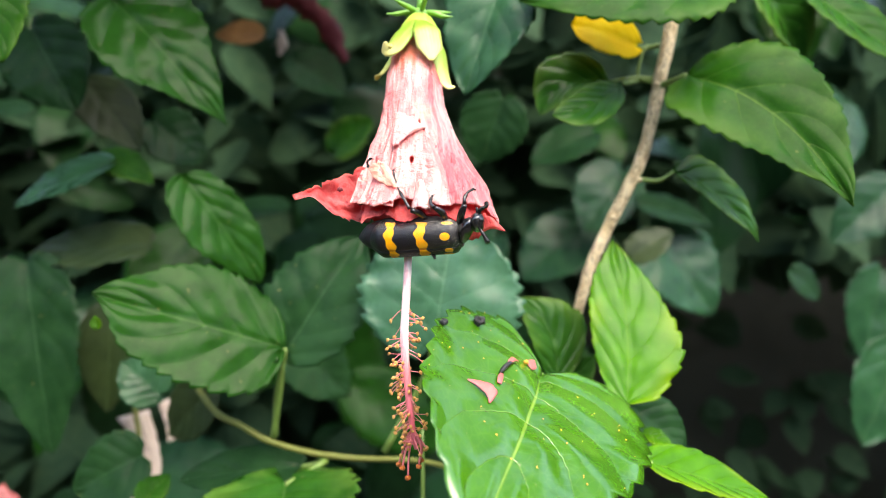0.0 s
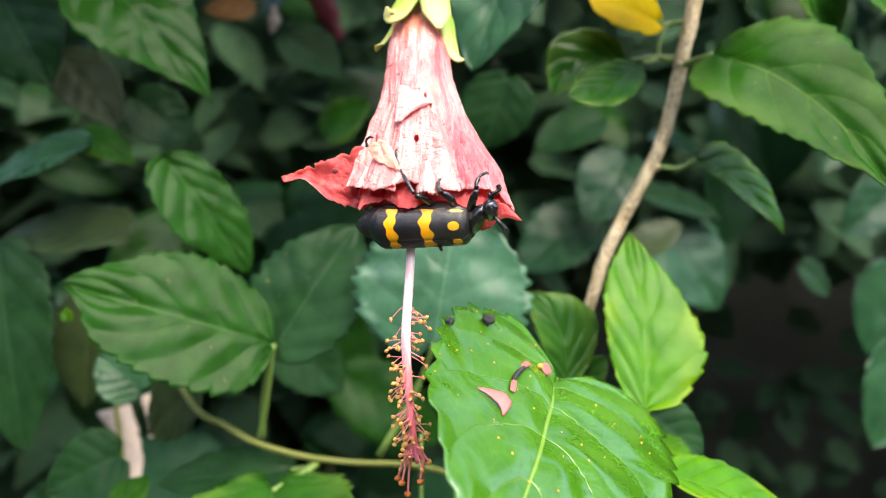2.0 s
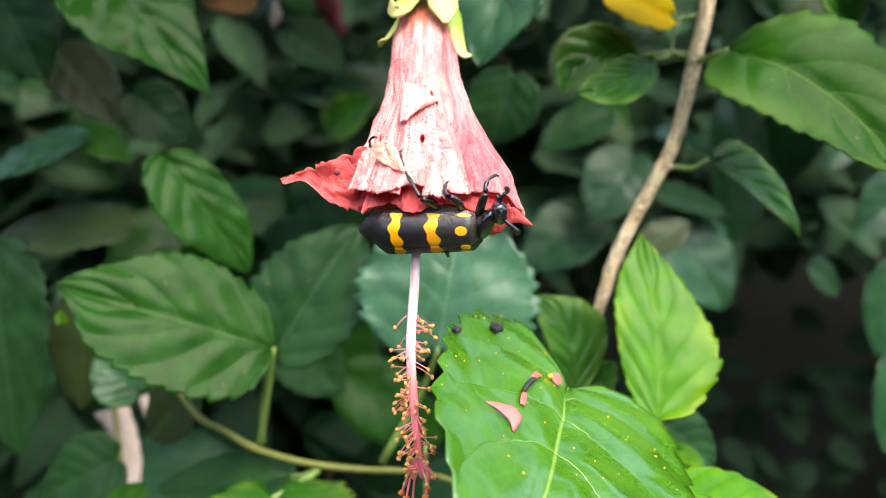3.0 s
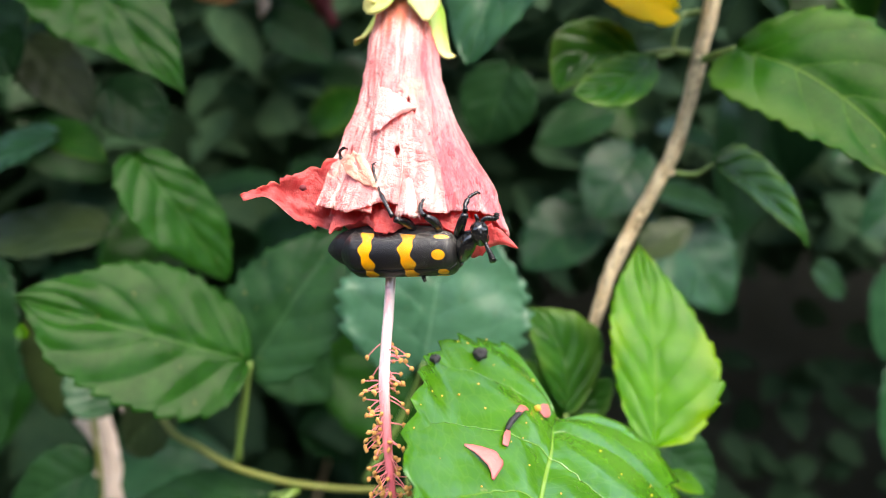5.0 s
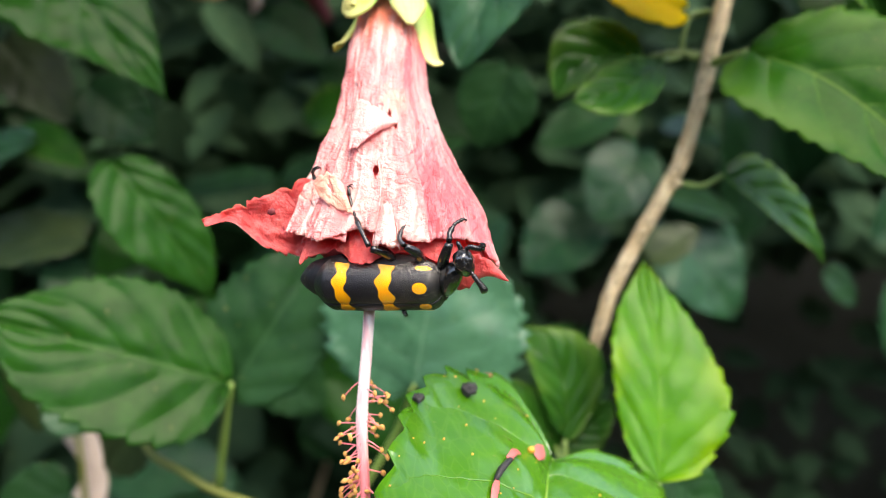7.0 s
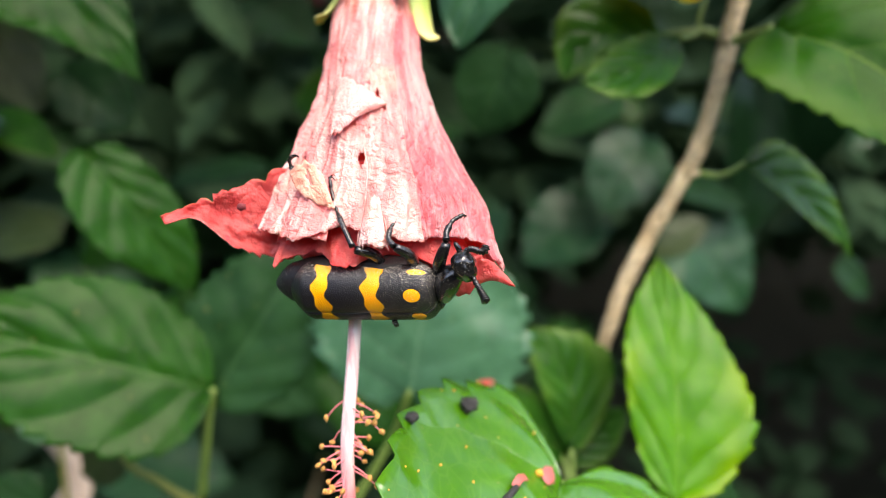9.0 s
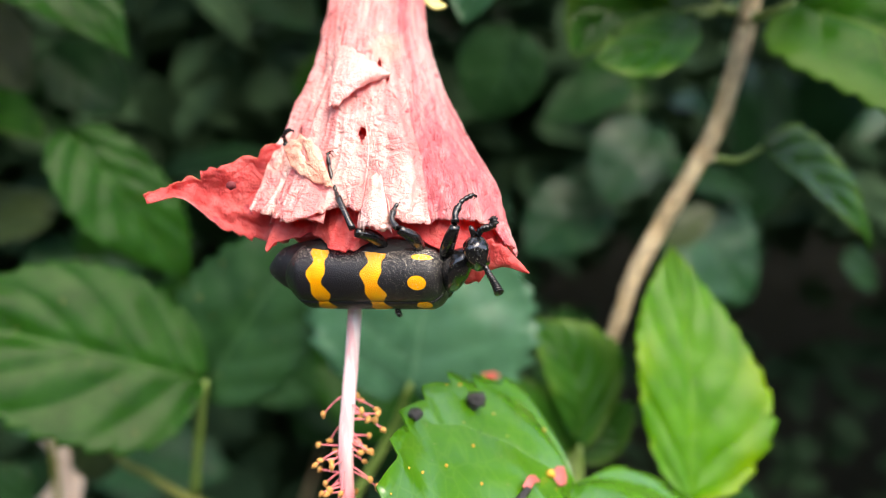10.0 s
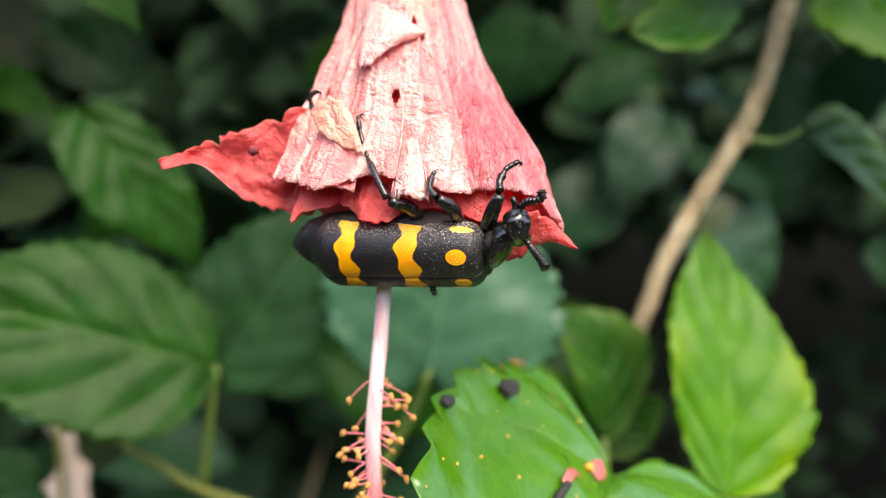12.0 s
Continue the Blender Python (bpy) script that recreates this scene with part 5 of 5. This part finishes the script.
for sy in (1, -1):
    bpart("eye", pebble(0.0007, (0.8, 0.55, 1.2), 0.03, 2, 2, at=HC + Vector((0.0007, sy * 0.0017, 0.0002))), leg_black, head, "", HC + Vector((0.0007, sy * 0.0017, 0.0002)))
    j0 = HC + Vector((-0.0002, 0.0012 + sy * 0.0006, -0.0016))
    bpart("mandible", tube([j0, j0 + Vector((-0.0003, 0.0006 + sy * 0.0003, -0.0006)), j0 + Vector((-0.0006, 0.0010 - sy * 0.0002, -0.0010))], [0.00045, 0.00035, 0.0001], 7, 6), leg_black, head, "", j0)


def antenna(points, base):
    """A beaded antenna, thicker towards its blunt end."""
    pts = [loc(p) for p in points]
    dense = spline(pts, 44)
    radii = []
    for i in range(45):
        f = i / 44
        radii.append((0.00038 + 0.00028 * f ** 1.2) * (0.66 + 0.46 * abs(math.sin(f * math.pi * 11))) * (1 if i < 43 else 0.6))
    return bpart("antenna", tube(dense, radii, 8, 88), leg_black, head, "beaded black antenna", base)


ANT_UP = [(0.0084, 0.1642, 1.2104), (0.0089, 0.1630, 1.2116), (0.0098, 0.1620, 1.2120), (0.0106, 0.1620, 1.2125), (0.0103, 0.1620, 1.2134)]
ANT_DN = [(0.0091, 0.1640, 1.2072), (0.0101, 0.1620, 1.2057), (0.0108, 0.1610, 1.2047), (0.0113, 0.1600, 1.2038)]
ant_up = antenna(ANT_UP, loc(ANT_UP[0]))
ant_dn = antenna(ANT_DN, loc(ANT_DN[0]))


def leg(femur, tibia, tarsus, claw, thick=1.0):
    """A jointed leg: stout femur, thin tibia with spurs, beaded tarsus and a split claw."""
    f, t, s = [loc(p) for p in femur], [loc(p) for p in tibia], [loc(p) for p in tarsus]
    k = thick * 1.22
    ob = bpart("leg", tube(f, [0.00045 * k, 0.00075 * k, 0.00070 * k, 0.00050 * k], 9, 10), leg_black, None, "", f[0])
    bpart("tibia", tube(t, [0.00042 * k, 0.00034 * k, 0.00036 * k, 0.00042 * k], 8, 10), leg_black, ob, "", t[0])
    dense = spline(s, 28)
    radii = [(0.00028 if i % 7 < 5 else 0.00017) * k for i in range(29)]
    bpart("tarsus", tube(dense, radii, 7, 28), leg_black, ob, "", s[0])
    c = s[-1]
    for q in claw:
        q = loc(q)
        bpart("claw", tube([c, c.lerp(q, 0.6) + (c - s[-2]).normalized() * 0.0003, q], [0.00014, 0.00011, 0.00003], 5, 6), leg_black, ob, "", c)
    return ob


leg([(-0.0040, 0.1695, 1.2080), (-0.0060, 0.1665, 1.2103), (-0.0083, 0.1650, 1.2110)], [(-0.0087, 0.1650, 1.2115), (-0.0099, 0.1662, 1.2136), (-0.0111, 0.1680, 1.2156)],
               [(-0.0111, 0.1680, 1.2156), (-0.0119, 0.1698, 1.2171), (-0.0128, 0.1712, 1.2197), (-0.0132, 0.1718, 1.2218)], [(-0.0121, 0.1714, 1.2219), (-0.0123, 0.1718, 1.2212)])
leg([(0.0010, 0.1690, 1.2070), (-0.0003, 0.1655, 1.2102), (-0.0023, 0.1640, 1.2116)], [(-0.0026, 0.1640, 1.2118), (-0.0034, 0.1648, 1.2128), (-0.0033, 0.1660, 1.2139)],
              [(-0.0033, 0.1660, 1.2139), (-0.0029, 0.1667, 1.2147), (-0.0021, 0.1672, 1.2151), (-0.0013, 0.1675, 1.2150)], [(-0.0009, 0.1676, 1.2142), (-0.0012, 0.1678, 1.2140)])
leg([(0.0038, 0.1680, 1.2070), (0.0043, 0.1645, 1.2098), (0.0051, 0.1630, 1.2123)], [(0.0051, 0.1632, 1.2128), (0.0051, 0.1640, 1.2138), (0.0055, 0.1645, 1.2147)],
               [(0.0055, 0.1645, 1.2147), (0.0060, 0.1650, 1.2155), (0.0068, 0.1656, 1.2160), (0.0076, 0.1660, 1.2164)], [(0.0080, 0.1663, 1.2159), (0.0077, 0.1665, 1.2157)], 1.1)
# the far legs, gripping behind
leg([(-0.0060, 0.1745, 1.2070), (-0.0130, 0.1765, 1.2120), (-0.0178, 0.1775, 1.2180)], [(-0.0178, 0.1775, 1.2180), (-0.0195, 0.1772, 1.2210), (-0.0203, 0.1765, 1.2235)],
    [(-0.0203, 0.1765, 1.2235), (-0.0204, 0.1758, 1.2243), (-0.0199, 0.1750, 1.2249), (-0.0192, 0.1745, 1.2252)], [(-0.0186, 0.1745, 1.2249), (-0.0187, 0.1748, 1.2247)])
leg([(-0.0010, 0.1740, 1.2030), (-0.0022, 0.1720, 1.2012), (-0.0027, 0.1700, 1.2006)], [(-0.0027, 0.1700, 1.2006), (-0.0027, 0.1694, 1.1998), (-0.0026, 0.1690, 1.1992)],
    [(-0.0026, 0.1690, 1.1992), (-0.0025, 0.1692, 1.1989), (-0.0024, 0.1696, 1.1987), (-0.0023, 0.1700, 1.1987)], [(-0.0022, 0.1703, 1.1988), (-0.0024, 0.1703, 1.1988)])
leg([(0.0040, 0.1710, 1.2050), (0.0045, 0.1690, 1.2034), (0.0042, 0.1680, 1.2027)], [(0.0042, 0.1680, 1.2027), (0.0044, 0.1682, 1.2022), (0.0046, 0.1688, 1.2020)],
    [(0.0046, 0.1688, 1.2020), (0.0048, 0.1694, 1.2020), (0.0050, 0.1700, 1.2022), (0.0051, 0.1706, 1.2026)], [(0.0052, 0.1710, 1.2029), (0.0050, 0.1710, 1.2029)])

# ---- litter on the big leaf ----
BIG_PLACE = WORLD[big_leaf.name]
big_points = [(vert.co.x, vert.co.y, vert.co.z) for vert in big_leaf.data.vertices if vert.normal.z > 0.3]


def on_leaf(x, y, lift=0.0):
    """A spot of the big leaf's upper face, x along its midrib and y across, lifted a little."""
    near = sorted(big_points, key=lambda k: (k[0] - x) ** 2 + (k[1] - y) ** 2)[:6]
    return BIG_PLACE @ Vector((x, y, sum(k[2] for k in near) / 6 + lift))


for (x, y), r in (((0.0046, -0.0242), 0.0017), ((0.0169, -0.0314), 0.0011)):
    ob = part("dropping", pebble(r, (1, 0.9, 0.85), 0.55, x * 1000, 3), frass_mat, None, "", Matrix.Translation(on_leaf(x, y, r * 0.7)))
    tagged(ob, "black crumbly insect dropping on a leaf", "dropping", "droppings")


def scrap(edges, label, mat):
    """A torn bit of petal on the big leaf; its edges in the leaf's own plane, each point with its height."""
    ob = sheet("petal_scrap", [[on_leaf(x, y, h) for x, y, h in edge] for edge in edges], 14, 8, [mat, petal_in], None, label, 0.0001, 0.00012, 4, 0.00018)
    tagged(ob, label, "petal scrap", "petal scraps")


scrap(([(0.0345, -0.0176, 0.0004), (0.0336, -0.0150, 0.0014), (0.0335, -0.0120, 0.0022), (0.0345, -0.0098, 0.0016)], [(0.0349, -0.0174, 0.0002), (0.0353, -0.0150, 0.0006), (0.0366, -0.0122, 0.0008), (0.0384, -0.0100, 0.0004)]), "curled pink petal scrap on a leaf", scrap_mat)
scrap(([(0.0272, -0.0110, 0.0004), (0.0250, -0.0117, 0.0012), (0.0228, -0.0115, 0.0012)], [(0.0268, -0.0098, 0.0004), (0.0247, -0.0102, 0.0010), (0.0225, -0.0107, 0.0010)]), "small pink petal scrap on a leaf", scrap_mat)
scrap(([(0.0165, -0.0115, 0.0012), (0.0140, -0.0112, 0.0016), (0.0120, -0.0100, 0.0012)], [(0.0168, -0.0102, 0.0012), (0.0145, -0.0098, 0.0014), (0.0125, -0.0088, 0.0012)]), "small shrivelled petal scrap on a leaf", scrap_mat)
scrap(([(0.0070, -0.0058, 0.0004), (0.0050, -0.0062, 0.0012), (0.0035, -0.0048, 0.0012)], [(0.0075, -0.0042, 0.0004), (0.0058, -0.0032, 0.0008), (0.0042, -0.0032, 0.0008)]), "small pink petal scrap on a leaf", scrap_mat)
ob = part("dropping", tube([on_leaf(0.0230, -0.0115, 0.0012), on_leaf(0.0200, -0.0114, 0.0014), on_leaf(0.0165, -0.0106, 0.0014)], [0.0004, 0.0006, 0.0004], 8, 10, 0.5), frass_mat, None)
tagged(ob, "black twisted insect dropping between petal scraps", "dropping", "droppings")
ob = part("pollen_clump", pebble(0.0008, (1, 1, 0.8), 0.5, 8, 2), pollen_mat, None, "", Matrix.Translation(on_leaf(0.0068, -0.0066, 0.0006)))
tagged(ob, "yellow clump of pollen beside a petal scrap", "pollen")

grain = random.Random(21)
bm = bmesh.new()
for _ in range(46):
    hit = BIG_PLACE.inverted() @ on_leaf(grain.uniform(-0.008, 0.050), grain.uniform(-0.030, 0.030), 0.0001)
    pebble(grain.uniform(0.00012, 0.00028), (1.4, 1, 0.7), 0.4, _, 1, bm, hit)
ob = part("pollen", bm, pollen_mat, big_leaf, "scattered orange pollen grains", BIG_PLACE)
tagged(ob, kind="stuff")

# ---- wilted remains deep in the hedge ----
dead = thing("wilted_flower", (-0.10, 0.46, 1.36), "shrivelled dark-red hibiscus bloom hanging in the hedge", "flower")
part("petal", tube([(-0.125, 0.46, 1.372), (-0.100, 0.455, 1.372), (-0.078, 0.455, 1.352), (-0.066, 0.455, 1.328)], [0.004, 0.007, 0.007, 0.003], 12, 26, 0.9), old_petal, dead)
part("stalk", tube([(-0.125, 0.46, 1.372), (-0.15, 0.47, 1.40)], [0.0015, 0.0015], 7, 6), twig_bark, dead)
husk = thing("dried_bud", (-0.112, 0.46, 1.345), "pale dried hibiscus bud", "bud")
part("husk", tube([(-0.113, 0.46, 1.352), (-0.112, 0.46, 1.343), (-0.114, 0.46, 1.334)], [0.002, 0.0045, 0.001], 9, 10, 0.6), pale_petal, husk)
fade = thing("faded_flower", (-0.175, 0.36, 1.07), "faded pale-pink fallen bloom caught among the twigs", "flower")
sheet("petal", ([(-0.1835, 0.360, 1.1015), (-0.1710, 0.360, 1.0789), (-0.1900, 0.355, 1.0550), (-0.2050, 0.350, 1.0350)], [(-0.1678, 0.365, 1.1047), (-0.1609, 0.362, 1.0821), (-0.1568, 0.355, 1.0601), (-0.1650, 0.350, 1.0350)]),
      20, 12, [pale_petal], fade, "", 0.002, 0.003, 2, 0.0004)
sheet("petal", ([(-0.1647, 0.370, 1.1070), (-0.1600, 0.368, 1.0960), (-0.1575, 0.366, 1.0850)], [(-0.1590, 0.372, 1.1090), (-0.1545, 0.370, 1.0980), (-0.1530, 0.368, 1.0870)]),
      14, 8, [pale_petal], fade, "", 0.001, 0.002, 5, 0.0004)
sheet("petal", ([(-0.2550, 0.350, 1.0700), (-0.2420, 0.352, 1.0660), (-0.2300, 0.352, 1.0560)], [(-0.2550, 0.345, 1.0500), (-0.2450, 0.346, 1.0450), (-0.2320, 0.348, 1.0420)]),
      14, 8, [scrap_mat], fade, "rust-red withered petal", 0.002, 0.002, 8, 0.0004)
part("stalk", tube([(-0.1700, 0.352, 1.1120), (-0.1660, 0.350, 1.0900), (-0.1640, 0.348, 1.0600), (-0.1700, 0.345, 1.0300)], [0.0012, 0.0012, 0.0014, 0.0014], 7, 14, 0.2), twig_bark, fade)
red = thing("fallen_petal", (0.0196, 0.2460, 1.1627), "red petal caught behind the leaves", "petal")
part("petal", pebble(0.0042, (1, 0.15, 0.7), 0.5, 3, 3), petal_in, red, "", Matrix.Translation((0.0196, 0.2460, 1.1627)))


# ---- what moves ----
TO_EYE = BINV.to_3x3() @ Vector((0, -1, 0))


def turned(at, degrees):
    """A joint's pose, swung about the line towards the viewer."""
    return Matrix.Translation(at) @ Matrix.Rotation(radians(degrees), 4, TO_EYE)


def motions():
    # the head stretches forward, then tucks up under the petal
    walk(head, [(t, turned(HEAD_AT + Vector((x, y, 0)), a)) for t, x, y, a in (
        (0, -0.0003, -0.0006, -10), (1.5, -0.0002, -0.0006, -8), (2.5, -0.0002, -0.0003, -4), (4.5, -0.0003, 0.0000, 0), (5.5, -0.0003, 0.0003, 4), (7.0, -0.0004, 0.0008, 6),
        (9.0, -0.0002, 0.0006, 10), (9.5, 0.0000, 0.0004, 4), (10.5, -0.0004, 0.0001, 2), (12.0, -0.0008, 0.0, 0))])
    up, dn = loc(ANT_UP[0]) - HEAD_AT, loc(ANT_DN[0]) - HEAD_AT
    walk(ant_up, [(t, turned(up, a - 52)) for t, a in ((0, 70), (0.5, 82), (1, 78), (1.5, 76), (2, 76), (2.5, 80), (4.5, 44), (5, 28), (5.5, 12), (6, 15), (6.5, 18), (7, 16), (9, 8), (9.5, 68), (10, 54), (10.5, 53), (11, 53), (11.5, 47), (12, 45))])
    walk(ant_dn, [(t, turned(dn, a + 57)) for t, a in ((0, -54), (0.5, -56), (1, -55), (1.5, -55), (2, -47), (2.5, -40), (4.5, -66), (5, -71), (5.5, -74), (6, -82), (6.5, -78), (7, -58), (9, -70), (9.5, -79), (10, -63), (10.5, -56), (11, -55), (11.5, -54), (12, -54))])


motions()
